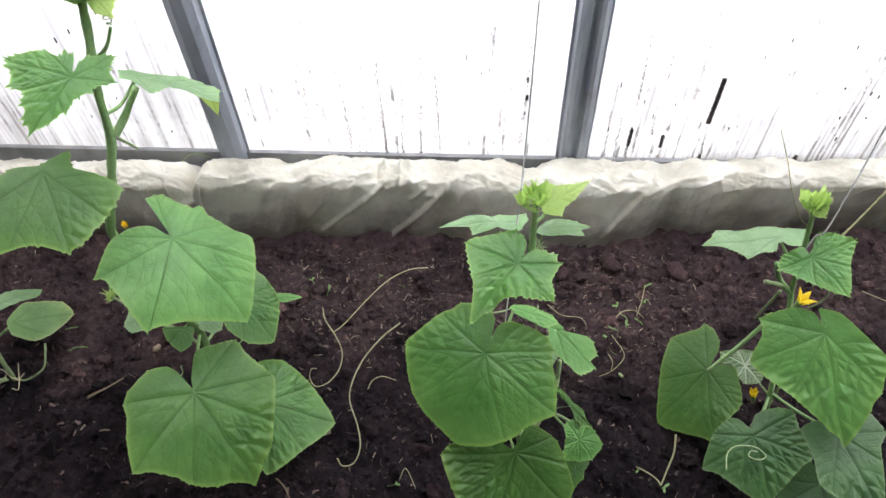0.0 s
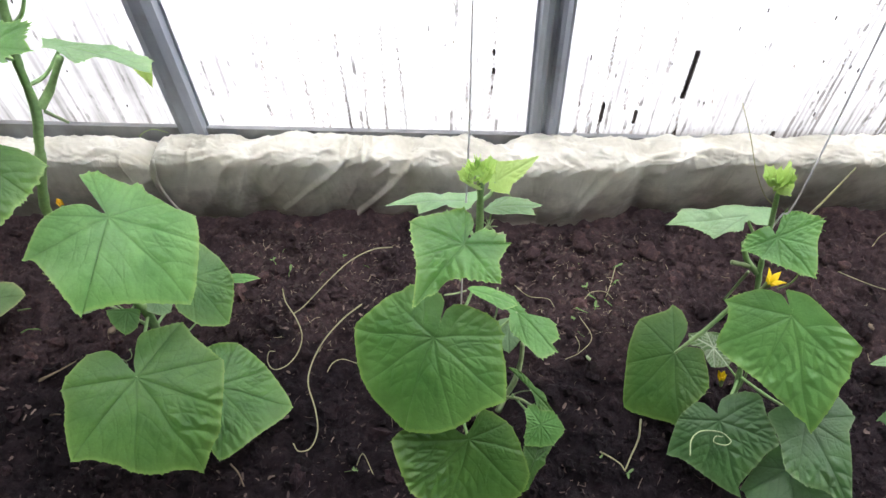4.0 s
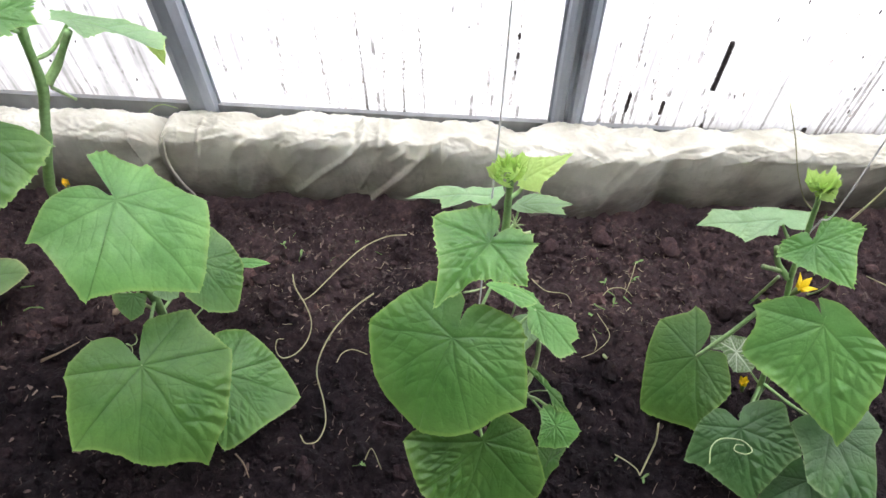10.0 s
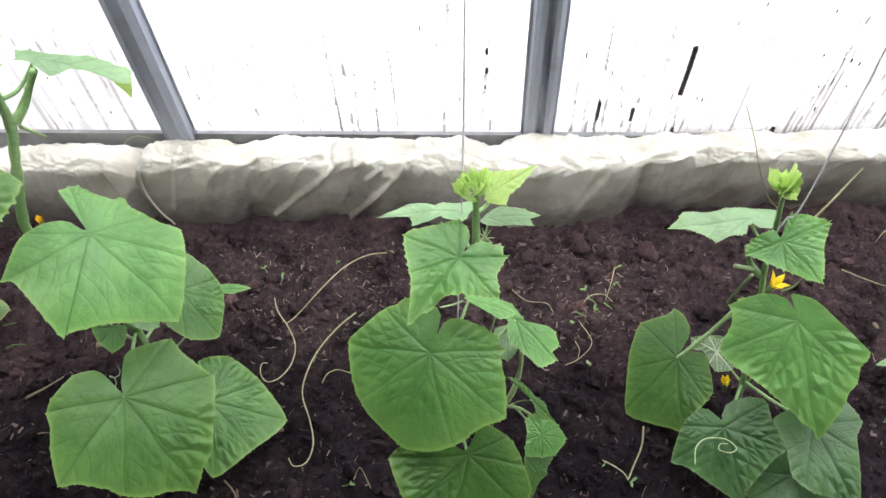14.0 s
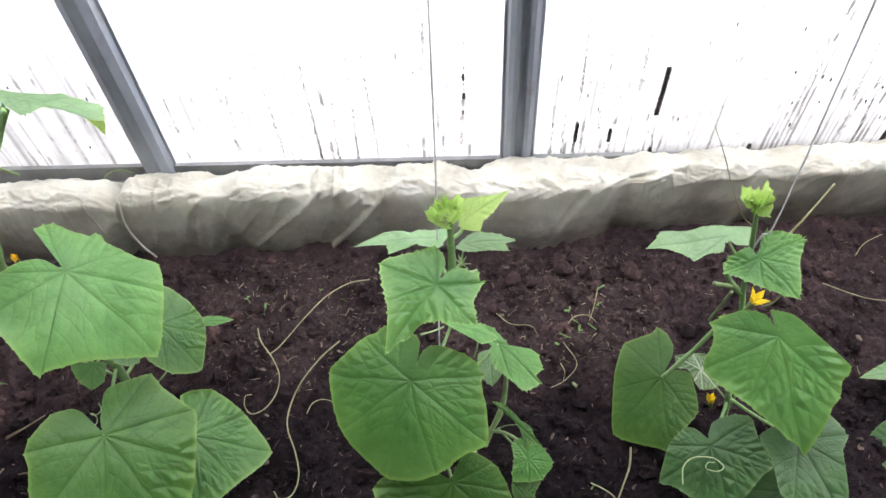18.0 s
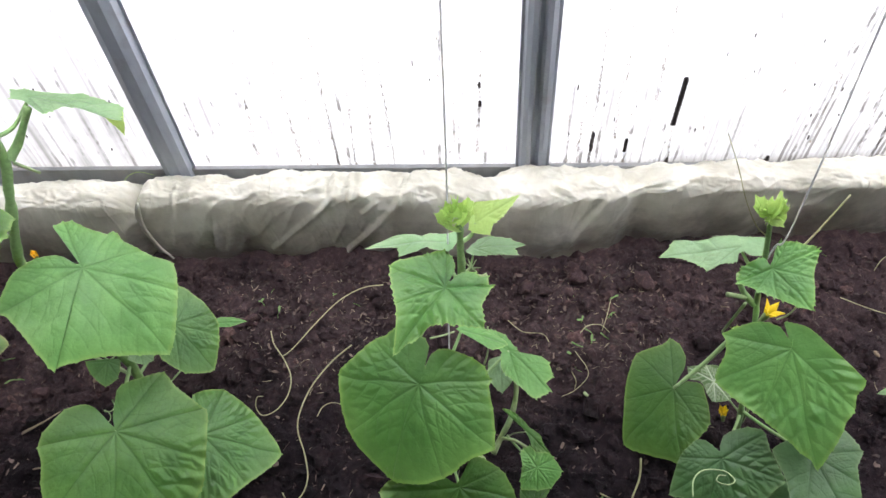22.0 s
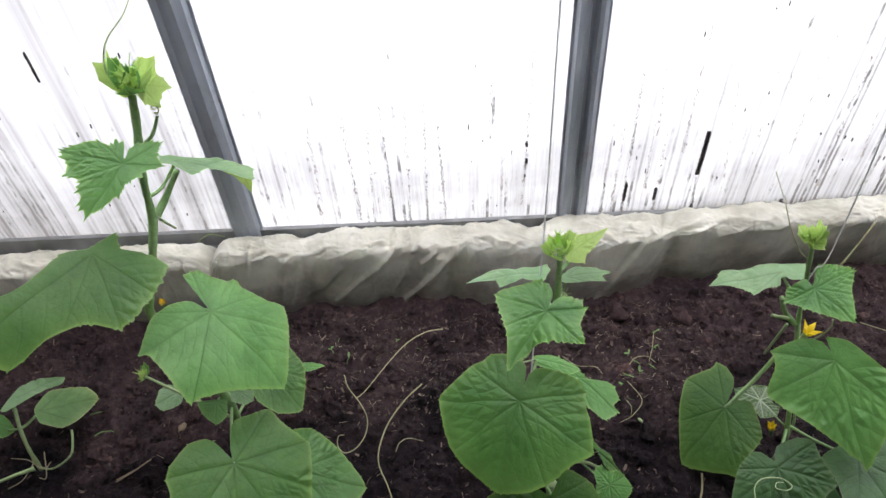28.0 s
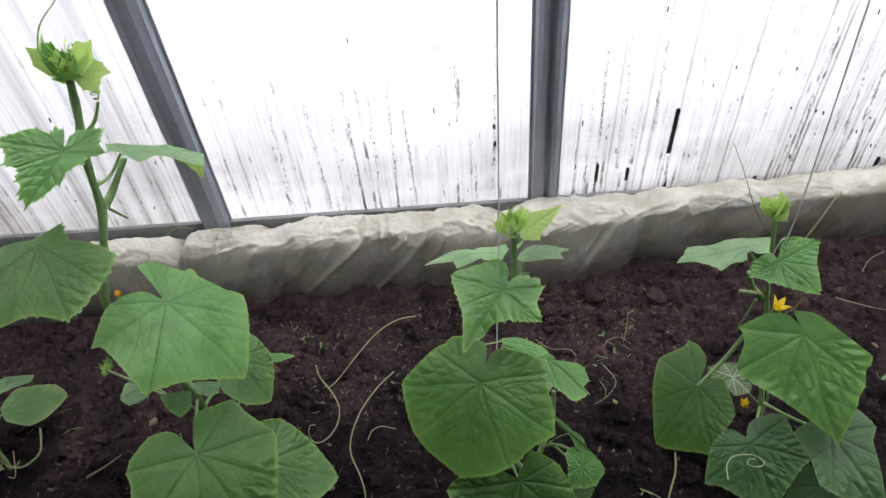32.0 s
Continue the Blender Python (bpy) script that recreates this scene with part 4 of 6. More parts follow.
def hairy_bud(plant, centre, up, size, count, seed, mat=None):
    """Shoot tip: a few folded young leaves round a bunch of small buds with pointed sepals and hairs."""
    rng = random.Random(seed)
    c, u = Vector(centre), Vector(up).normalized()
    a = u.orthogonal().normalized()
    b = u.cross(a)
    tip = new("shoot_tip")
    tip.parent = plant
    leaves = max(3, 2 * count // 3)
    for i in range(leaves):
        th = 2.4 * i + rng.uniform(-0.4, 0.4)
        el = rng.uniform(0.55, 1.4) if i % 3 else rng.uniform(0.0, 0.4)
        out = a * math.cos(th) + b * math.sin(th)
        way = out * math.cos(el) + u * math.sin(el)
        nor = u * math.cos(el) - out * math.sin(el)
        s = size * rng.uniform(0.42, 0.92) * 1000
        lob = [(0, 0.9 * s), (16, 0.74 * s), (38, 0.70 * s), (60, 0.52 * s), (95, 0.48 * s), (140, 0.36 * s), (180, 0.12 * s), (-140, 0.36 * s), (-95, 0.48 * s), (-60, 0.52 * s), (-38, 0.70 * s), (-16, 0.74 * s)]
        leaf_blade("young%d" % (seed + i), tip, c + out * size * rng.uniform(0.05, 0.30) - u * size * rng.uniform(-0.05, 0.45), way, nor, lob, (mat if mat and i % 2 else M_LEAF_BUD), cup=-0.7, droop=-0.45 + 0.5 * rng.random(), quilt=1.2, teeth=0.0010).name = "young_leaf"
    bv, bf = icosphere(2)
    for i in range(max(4, count // 2 + 1)):
        th = 1.9 * i + rng.random()
        out = a * math.cos(th) + b * math.sin(th)
        p = c + out * size * rng.uniform(0.08, 0.36) + u * size * rng.uniform(-0.25, 0.30)
        way = (out * 0.6 + u).normalized()
        r = size * rng.uniform(0.05, 0.09)
        v = [Vector(q) * r + way * (Vector(q).dot(way) * r * 1.1) + p for q in bv]
        bud = mesh_object("flower_bud", v, bf.tolist(), M_LEAF_BUD, tip)
        w = way.orthogonal().normalized()
        for n in range(4):
            d = (w * math.cos(1.57 * n) + way.cross(w) * math.sin(1.57 * n)) * 0.75 + way
            tube("sepal", [tuple(p + d * r * 0.9), tuple(p + d * r * 1.7), tuple(p + d * r * 2.5 + way * r * 0.6)], r * 0.22, 0.0003, M_LEAF_BUD, bud, sides=5, steps=2)
    for i in range(5):
        th, el = rng.uniform(0, 6.3), rng.uniform(0.0, 1.2)
        way = (a * math.cos(th) + b * math.sin(th)) * math.cos(el) + u * math.sin(el)
        p = c + way * size * 0.25
        tube("hair_tendril", [tuple(p), tuple(p + way * size * 0.3 + u * 0.004), tuple(p + way * size * 0.48)], 0.0007, 0.0003, M_LEAF_BUD, tip, sides=5, steps=3)
    return tip


def flower(plant, centre, up, size, mat, petals=5, open_=0.6, label=""):
    c, u = Vector(centre), Vector(up).normalized()
    a = u.orthogonal().normalized()
    b = u.cross(a)
    fl = tube("flower", [tuple(c - u * size * 0.9), tuple(c - u * size * 0.4), tuple(c)], size * 0.13, size * 0.24, M_STEM_PALE, plant, label)
    for i in range(petals):
        th = 2 * math.pi * i / petals
        o = a * math.cos(th) + b * math.sin(th)
        w = u.cross(o)
        vv, ff = [], []
        for j in range(8):
            s = j / 7
            mid = c + o * size * (0.18 + open_ * s**1.5) + u * size * (0.9 * s - 0.35 * open_ * s * s)
            half = size * 0.25 * math.sin(math.pi * (0.18 + 0.82 * s) ** 0.8) * (1 - 0.15 * s)
            for k in (-1, -0.5, 0, 0.5, 1):
                vv.append(mid + w * half * k - o * size * 0.08 * (1 - k * k) + u * size * 0.01 * k)
        for j in range(7):
            for k in range(4):
                q = j * 5 + k
                ff.append((q, q + 1, q + 6, q + 5))
        mesh_object("petal", vv, ff, mat, fl)
    return fl


def coil(p, way, length, turns, r, name, parent, mat):
    w = Vector(way).normalized()
    a = w.orthogonal().normalized()
    b = w.cross(a)
    pts = []
    for i in range(turns * 6 + 1):
        s = i / (turns * 6)
        rr = r * (0.3 + 0.7 * s)
        pts.append(tuple(Vector(p) + w * length * s + (a * math.cos(s * turns * 6.283) + b * math.sin(s * turns * 6.283)) * rr))
    return tube(name, pts, 0.0011, 0.0007, mat, parent, sides=6, steps=3)


def plant_root(label, x, y):
    ob = new("cucumber_plant")
    ob.location = (x, y, soil_height(x, y))
    return tagged(ob, label, "cucumber plant", "row of cucumber plants")


def settle(plant):
    """Keep the parts where they were drawn, though the root stands at the foot of the stem."""
    for o in plant.children:
        o.matrix_parent_inverse = Matrix.Translation(-Vector(plant.location))


def from_stem(stem, base, radius, drop=0.012):
    """Where the stalk of a leaf leaves the stem, a little below the blade."""
    p = np.array(stem)
    d = np.linalg.norm(p - np.array(base), axis=1) + 4.0 * np.maximum(0, p[:, 2] - base[2] + drop)
    q = p[int(np.argmin(d))]
    return (tuple(q), radius)


def root_flare(plant, x, y, r):
    tube("stem_foot", [(x, y, soil_height(x, y) - 0.02), (x, y, soil_height(x, y) + 0.012), (x, y, soil_height(x, y) + 0.03)], r * 1.5, r, M_STEM_PALE, plant, lumps=0.3)


plant = plant_root("tall cucumber plant with broad green leaves and a curled shoot tip", -0.435, -0.53)
stem_line = spline([(-0.435, -0.53, -0.01), (-0.437, -0.515, 0.1), (-0.437, -0.5, 0.21), (-0.475, -0.485, 0.33), (-0.504, -0.47, 0.417), (-0.495, -0.466, 0.462), (-0.473, -0.458, 0.521), (-0.462, -0.448, 0.557), (-0.454, -0.433, 0.592), (-0.445, -0.425, 0.663), (-0.432, -0.412, 0.727), (-0.425, -0.403, 0.771)], 10)
tube("stem", [tuple(p) for p in stem_line[::4]] + [tuple(stem_line[-1])], 0.0078, 0.0046, M_STEM, plant, "ribbed pale green stem", sides=10, steps=4, lumps=0.25, ribs=0.10)
leaf_blade("leaf", plant, (-0.403, -0.494, 0.451), (0.67, -0.575, -0.469), (0.5, -0.27, 0.82), [(1, 142), (28, 118), (51, 128), (52, 134), (56, 130), (91, 104), (97, 108), (99, 114), (122, 85), (131, 75), (142, 61), (152, 47), (161, 35), (165, 26), (161, 14), (-173, 7), (-170, 19), (-172, 66), (-170, 70), (-160, 71), (-151, 69), (-142, 61), (-113, 57), (-107, 64), (-101, 66), (-91, 64), (-75, 75), (-64, 90), (-57, 115), (-40, 122), (-15, 143), (-9, 151), (-5, 155)], M_LEAF_LIT, 0.4, 0.2, from_stem(stem_line, (-0.403, -0.494, 0.451), 0.003, 0.06), quilt=0.85)
leaf_blade("leaf", plant, (-0.396, -0.642, 0.262), (0.241, -0.918, -0.316), (0.45, -0.33, 0.83), [(1, 135), (9, 129), (17, 121), (28, 120), (36, 123), (44, 134), (62, 110), (79, 96), (91, 97), (103, 91), (127, 75), (144, 58), (151, 43), (170, 7), (178, 22), (-172, 59), (-164, 72), (-142, 96), (-135, 107), (-120, 102), (-98, 120), (-91, 128), (-51, 141), (-45, 147), (-39, 150), (-28, 169), (-25, 158), (-15, 143), (-8, 141)], M_LEAF_SHADED, 0.5, 0.12, from_stem(stem_line, (-0.396, -0.642, 0.262), 0.003, 0.06), quilt=0.95)
leaf_blade("leaf", plant, (-0.339, -0.576, 0.086), (0.853, -0.055, -0.519), (0.492, -0.242, 0.836), [(0, 139), (35, 110), (70, 123), (103, 67), (158, 39), (-163, 9), (-121, 68), (-82, 81), (-36, 93)], M_LEAF, 0.08, 0.08, from_stem(stem_line, (-0.339, -0.576, 0.086), 0.003), quilt=0.85)
leaf_blade("leaf", plant, (-0.39, -0.418, 0.18), (0.626, -0.526, -0.576), (0.52, -0.269, 0.811), [(0, 103), (29, 84), (60, 61), (115, 38), (168, 8), (-146, 69), (-122, 66), (-84, 63), (-46, 74)], M_LEAF, 0.08, 0.08, from_stem(stem_line, (-0.39, -0.418, 0.18), 0.003))
leaf_blade("leaf", plant, (-0.35, -0.37, 0.101), (0.939, 0.23, -0.257), (0.257, 0.031, 0.966), [(0, 53), (24, 25), (68, 9), (0, 0), (-76, 11), (-20, 30)], M_LEAF_YOUNG, 0.08, 0.08, from_stem(stem_line, (-0.35, -0.37, 0.101), 0.0017))
leaf_blade("leaf", plant, (-0.446, -0.523, 0.249), (0.106, -0.969, -0.223), (0.405, -0.163, 0.9), [(0, 39), (45, 29), (89, 29), (144, 4), (-97, 18), (-32, 31)], M_LEAF, 0.08, 0.08, from_stem(stem_line, (-0.446, -0.523, 0.249), 0.0017))
leaf_blade("leaf", plant, (-0.418, -0.488, 0.216), (0.282, -0.912, -0.298), (0.374, -0.182, 0.91), [(0, 22), (69, 23), (115, 19), (-171, 5), (-84, 22), (-42, 26)], M_LEAF_PALE, 0.08, 0.08, from_stem(stem_line, (-0.418, -0.488, 0.216), 0.0017))
leaf_blade("leaf", plant, (-0.509, -0.512, 0.609), (-0.452, -0.881, -0.141), (0.296, -0.296, 0.908), [(0, 168), (17, 177), (30, 148), (32, 86), (61, 36), (109, 10), (173, 20), (-171, 40), (-135, 35), (-124, 62), (-112, 93), (-80, 95), (-53, 106), (-30, 92), (-9, 118)], M_LEAF_SHADED, 0.2, 0.2, from_stem(stem_line, (-0.509, -0.512, 0.609), 0.003, 0.13), teeth=0.0021, quilt=0.45)
leaf_blade("leaf", plant, (-0.443, -0.462, 0.713), (-0.451, -0.834, -0.319), (0.3, -0.478, 0.825), [(2, 72), (3, 80), (9, 73), (16, 71), (20, 63), (27, 62), (38, 54), (48, 66), (61, 64), (70, 70), (77, 73), (103, 47), (119, 29), (134, 29), (152, 28), (155, 20), (148, 8), (168, 10), (169, 21), (180, 31), (-165, 44), (-155, 54), (-141, 41), (-118, 46), (-101, 27), (-70, 24), (-37, 25), (-23, 40), (-15, 44), (-6, 59)], M_LEAF_LIT, 0.2, 0.15, from_stem(stem_line, (-0.443, -0.462, 0.713), 0.003, 0.05), teeth=0.0032)
leaf_blade("leaf", plant, (-0.417, -0.377, 0.643), (0.975, -0.123, -0.183), (0.21, 0.257, 0.943), [(1, 95), (-1, 65), (6, 51), (15, 46), (33, 46), (46, 45), (86, 14), (141, 20), (-170, 24), (-134, 19), (-47, 22), (-33, 57), (-18, 95), (-14, 104), (-2, 106)], M_LEAF_PALE, 0.1, 0.05, from_stem(stem_line, (-0.417, -0.377, 0.643), 0.003), teeth=0.0021)
leaf_blade("leaf", plant, (-0.334, -0.369, 0.598), (0.25, -0.45, -0.85), (0.05, -0.88, 0.48), [(-3, 23), (19, 12), (114, 13), (127, 33), (152, 19), (-119, 16), (-52, 12)], M_LEAF_BUD, 0.1, 0.1, label="leaf edge curled over, bright green")
leaf_blade("leaf", plant, (-0.535, -0.449, 0.176), (-0.823, -0.563, 0.078), (0.242, -0.223, 0.944), [(0, 53), (31, 42), (53, 28), (161, 3), (-52, 26), (-21, 49)], M_LEAF_PALE, 0.08, 0.08, from_stem(stem_line, (-0.535, -0.449, 0.176), 0.0017))
leaf_blade("leaf", plant, (-0.41, -0.407, 0.789), (0.817, 0.4, -0.417), (0.573, -0.649, 0.5), [(0, 39), (13, 30), (45, 33), (61, 28), (75, 23), (95, 13), (152, 3), (-71, 12), (-54, 25), (-35, 24), (-22, 30)], M_LEAF_BUD, 0.08, 0.08, from_stem(stem_line, (-0.41, -0.407, 0.789), 0.0017), teeth=0.0021)
leaf_blade("leaf", plant, (-0.435, -0.399, 0.8), (-0.263, 0.641, 0.721), (0.154, -0.71, 0.687), [(0, 35), (-4, 21), (23, 16), (69, 12), (158, 9), (-148, 16), (-102, 7), (-22, 17)], M_LEAF_BUD, 0.08, 0.08, from_stem(stem_line, (-0.435, -0.399, 0.8), 0.0017), teeth=0.0021)
side = tube("side_shoot", [(-0.45, -0.43, 0.591), (-0.437, -0.412, 0.605), (-0.411, -0.398, 0.644)], 0.0062, 0.0042, M_STEM, plant, lumps=0.2)
tube("stalk_stub", [(-0.447, -0.43, 0.585), (-0.441, -0.41, 0.546)], 0.0024, 0.0018, M_STEM_PALE, plant)
tube("tendril", [(-0.44, -0.4, 0.787), (-0.444, -0.4, 0.807), (-0.443, -0.39, 0.824), (-0.434, -0.38, 0.84), (-0.418, -0.36, 0.853), (-0.411, -0.34, 0.863)], 0.0014, 0.0007, M_STEM_PALE, plant, sides=6)
hairy_bud(plant, (-0.421, -0.402, 0.793), (0.12, -0.25, 1), 0.046, 12, 11, M_LEAF_YOUNG)
tube("side_stalk", [(-0.437, -0.415, 0.70), (-0.418, -0.41, 0.715), (-0.404, -0.405, 0.74)], 0.003, 0.002, M_STEM, plant)
coil((-0.404, -0.405, 0.742), (0.2, -0.2, 1), 0.02, 2, 0.006, "tendril", plant, M_STEM_PALE)
flower(plant, (-0.488, -0.457, 0.432), (0.3, -0.3, 1), 0.016, M_PETAL_OLD, 4, 0.12, "closed orange-yellow withering flower")
coil((-0.47, -0.54, 0.15), (-0.4, -0.3, -0.5), 0.05, 2, 0.010, "tendril", plant, M_STEM_PALE)
coil((-0.53, -0.60, 0.13), (0.2, -0.3, 0.6), 0.03, 2, 0.007, "tendril", plant, M_STEM_PALE)
hairy_bud(plant, (-0.582, -0.46, 0.248), (-0.3, -0.3, 1), 0.026, 7, 131, M_LEAF_YOUNG)
tube("side_shoot", [(-0.45, -0.50, 0.16), (-0.582, -0.46, 0.248)], 0.003, 0.0022, M_STEM_PALE, plant)
root_flare(plant, -0.435, -0.53, 0.009)
settle(plant)

plant = plant_root("middle-sized cucumber plant with a round lower leaf and bright young top", 0.12, -0.60)
stem_line = spline([(0.12, -0.6, -0.01), (0.09, -0.59, 0.06), (0.034, -0.575, 0.284), (0.033, -0.57, 0.365), (0.053, -0.565, 0.416), (0.085, -0.56, 0.455), (0.096, -0.555, 0.503), (0.096, -0.55, 0.547), (0.096, -0.545, 0.587)], 10)
tube("stem", [tuple(p) for p in stem_line[::4]] + [tuple(stem_line[-1])], 0.0058, 0.0036, M_STEM, plant, "ribbed green stem", sides=10, steps=4, lumps=0.25, ribs=0.10)
leaf_blade("leaf", plant, (0.039, -0.639, 0.383), (-0.043, -0.878, -0.477), (-0.412, -0.42, 0.809), [(2, 126), (20, 137), (27, 138), (46, 134), (56, 135), (65, 135), (93, 136), (100, 125), (125, 95), (136, 84), (148, 82), (161, 73), (173, 65), (-174, 57), (-166, 48), (-161, 25), (-154, 22), (-159, 31), (-157, 41), (-149, 51), (-138, 60), (-116, 78), (-106, 88), (-95, 92), (-88, 90), (-71, 101), (-52, 120), (-38, 110), (-26, 110), (-21, 114), (-10, 119)], M_LEAF, 0.38, 0.12, from_stem(stem_line, (0.039, -0.639, 0.383), 0.003, 0.06), quilt=0.6)
leaf_blade("leaf", plant, (0.077, -0.583, 0.515), (-0.631, -0.767, -0.12), (0.019, -0.171, 0.985), [(0, 95), (25, 63), (77, 73), (103, 54), (141, 48), (153, 41), (164, 31), (169, 21), (166, 9), (-176, 13), (-179, 20), (-168, 32), (-157, 40), (-148, 44), (-145, 52), (-134, 51), (-133, 56), (-103, 47), (-80, 64), (-22, 47), (-10, 69), (-4, 78)], M_LEAF, 0.2, 0.1, from_stem(stem_line, (0.077, -0.583, 0.515), 0.003, 0.08), teeth=0.0014, quilt=2.0)
leaf_blade("leaf", plant, (0.076, -0.504, 0.5), (-0.994, -0.112, 0.012), (-0.019, 0.268, 0.963), [(2, 59), (8, 77), (10, 102), (25, 68), (30, 51), (31, 31), (52, 22), (105, 16), (137, 26), (168, 21), (-157, 16), (-102, 20), (-50, 20), (-16, 26), (-20, 36), (-14, 58)], M_LEAF_PALE, 0.12, 0.1, from_stem(stem_line, (0.076, -0.504, 0.5), 0.003), teeth=0.0015)
leaf_blade("leaf", plant, (0.113, -0.528, 0.517), (0.989, -0.031, 0.142), (-0.137, 0.138, 0.981), [(-28, 36), (-20, 44), (-12, 50), (-3, 60), (3, 48), (14, 53), (20, 38), (40, 22), (80, 14), (157, 12), (-79, 12), (-50, 24)], M_LEAF_PALE, 0.12, 0.1, from_stem(stem_line, (0.113, -0.528, 0.517), 0.0017), teeth=0.0015)
leaf_blade("leaf", plant, (0.114, -0.53, 0.568), (0.835, 0.289, 0.469), (-0.326, -0.427, 0.844), [(-1, 57), (8, 45), (23, 31), (37, 22), (73, 22), (120, 13), (169, 11), (-101, 12), (-71, 24), (-8, 42)], M_LEAF_BUD, 0.12, 0.1, from_stem(stem_line, (0.114, -0.53, 0.568), 0.003), teeth=0.0021)
leaf_blade("leaf", plant, (0.086, -0.718, 0.228), (0.446, -0.731, -0.516), (0.121, -0.523, 0.844), [(0, 112), (44, 104), (74, 110), (115, 109), (133, 80), (152, 42), (171, 7), (-127, 47), (-77, 65), (-33, 104), (-16, 115)], M_LEAF_SHADED, 0.22, 0.12, from_stem(stem_line, (0.086, -0.718, 0.228), 0.003), quilt=0.9)
leaf_blade("leaf", plant, (0.169, -0.487, 0.187), (0.518, -0.851, -0.09), (0.019, -0.094, 0.995), [(3, 84), (10, 71), (50, 36), (77, 20), (126, 14), (144, 65), (149, 84), (158, 68), (172, 50), (-172, 36), (-158, 27), (-42, 20), (-49, 49), (-43, 65), (-29, 79), (-18, 76), (-15, 88)], M_LEAF_YOUNG, 0.25, 0.2, from_stem(stem_line, (0.169, -0.487, 0.187), 0.003), teeth=0.0021, quilt=1.3)
leaf_blade("leaf", plant, (0.094, -0.486, 0.253), (0.957, -0.29, -0.03), (0.084, 0.176, 0.981), [(0, 73), (21, 58), (30, 25), (169, 7), (-105, 8), (-29, 32), (-8, 63)], M_LEAF_YOUNG, 0.08, 0.08, from_stem(stem_line, (0.094, -0.486, 0.253), 0.003))
leaf_blade("leaf", plant, (0.159, -0.471, 0.133), (-0.031, -0.985, -0.17), (-0.077, -0.167, 0.983), [(0, 58), (29, 42), (77, 22), (-180, 3), (-79, 24), (-41, 39)], M_LEAF_PALE, 0.08, 0.08, from_stem(stem_line, (0.159, -0.471, 0.133), 0.0017))
leaf_blade("leaf", plant, (0.208, -0.639, 0.08), (0.35, -0.8, -0.45), (0.1, -0.5, 0.86), [(-13, 40), (20, 36), (56, 41), (74, 34), (111, 24), (150, 33), (166, 35), (-175, 34), (-158, 24), (-116, 29), (-82, 33), (-58, 42), (-36, 39)], M_LEAF_YOUNG, 0.2, 0.2, ((0.165, -0.575, 0.055), 0.0022), quilt=2.6, teeth=0.0014)
leaf_blade("leaf", plant, (0.199, -0.685, 0.041), (0.1, -0.8, -0.5), (0.45, -0.35, 0.8), [(-4, 21), (17, 48), (32, 57), (44, 52), (49, 21), (119, 23), (150, 32), (-113, 42), (-87, 21), (-58, 21)], M_LEAF_SHADED, 0.2, 0.2, None, quilt=1.6, teeth=0.0012)
leaf_blade("leaf", plant, (0.197, -0.594, 0.108), (0.6, -0.6, -0.4), (0.3, -0.3, 0.9), [(-6, 45), (20, 31), (34, 19), (56, 5), (177, 17), (178, 35), (173, 58), (-176, 45), (-161, 24), (-126, 9), (-44, 18), (-12, 31)], M_LEAF_SHADED, 0.1, 0.1, None, quilt=1.6, teeth=0.0012)
tube("side_shoot", [(0.184, -0.5, 0.101), (0.182, -0.52, 0.072), (0.172, -0.545, 0.046), (0.158, -0.56, 0.014), (0.144, -0.58, -0.01)], 0.0045, 0.0055, M_STEM_PALE, plant, "pale green side shoot", lumps=0.2)
tube("stalk", [(0.052, -0.56, 0.36), (0.068, -0.54, 0.332), (0.083, -0.51, 0.29)], 0.0015, 0.0013, M_STEM_PALE, plant)
tube("stalk", [(0.135, -0.47, 0.234), (0.136, -0.48, 0.179), (0.13, -0.49, 0.149)], 0.0016, 0.0016, M_STEM_PALE, plant)
tube("stalk", [(0.159, -0.57, 0.031), (0.177, -0.59, 0.069), (0.198, -0.61, 0.083)], 0.003, 0.0024, M_STEM_PALE, plant)
tube("tendril", [(0.155, -0.56, -0.013), (0.173, -0.58, 0.073), (0.19, -0.6, 0.129)], 0.0012, 0.0008, M_STEM_PALE, plant, sides=6)
hairy_bud(plant, (0.090, -0.550, 0.603), (-0.05, -0.2, 1), 0.034, 12, 31)
bud = tube("flower_bud", [(0.098, -0.551, 0.494), (0.105, -0.547, 0.498), (0.109, -0.545, 0.5005)], 0.0022, 0.0034, M_STEM_PALE, plant, "pale green bud with spread pointed sepals")
for sx, sy, sz in ((0.1045, -0.5365, 0.5085), (0.1145, -0.5385, 0.5075), (0.1195, -0.5455, 0.5005), (0.1005, -0.5405, 0.5055), (0.116, -0.551, 0.4985)):
    tube("sepal", [(0.108, -0.546, 0.500), ((0.108 + sx) / 2, (sy - 0.546) / 2, (sz + 0.502) / 2), (sx, sy, sz)], 0.0013, 0.0004, M_STEM_PALE, bud, sides=6)
tube("flower_bud", [(0.112, -0.553, 0.494), (0.120, -0.554, 0.4945), (0.127, -0.553, 0.496)], 0.0024, 0.0029, M_STEM_PALE, plant, "pale green bud with spread pointed sepals", lumps=0.2)
root_flare(plant, 0.12, -0.60, 0.009)
settle(plant)

plant = plant_root("young cucumber plant in flower with dark green lower leaves", 0.552, -0.575)
stem_line = spline([(0.552, -0.575, -0.01), (0.556, -0.56, 0.04), (0.552, -0.535, 0.11), (0.549, -0.51, 0.163), (0.544, -0.475, 0.246), (0.535, -0.465, 0.295), (0.522, -0.462, 0.364), (0.506, -0.465, 0.428), (0.491, -0.47, 0.483)], 10)
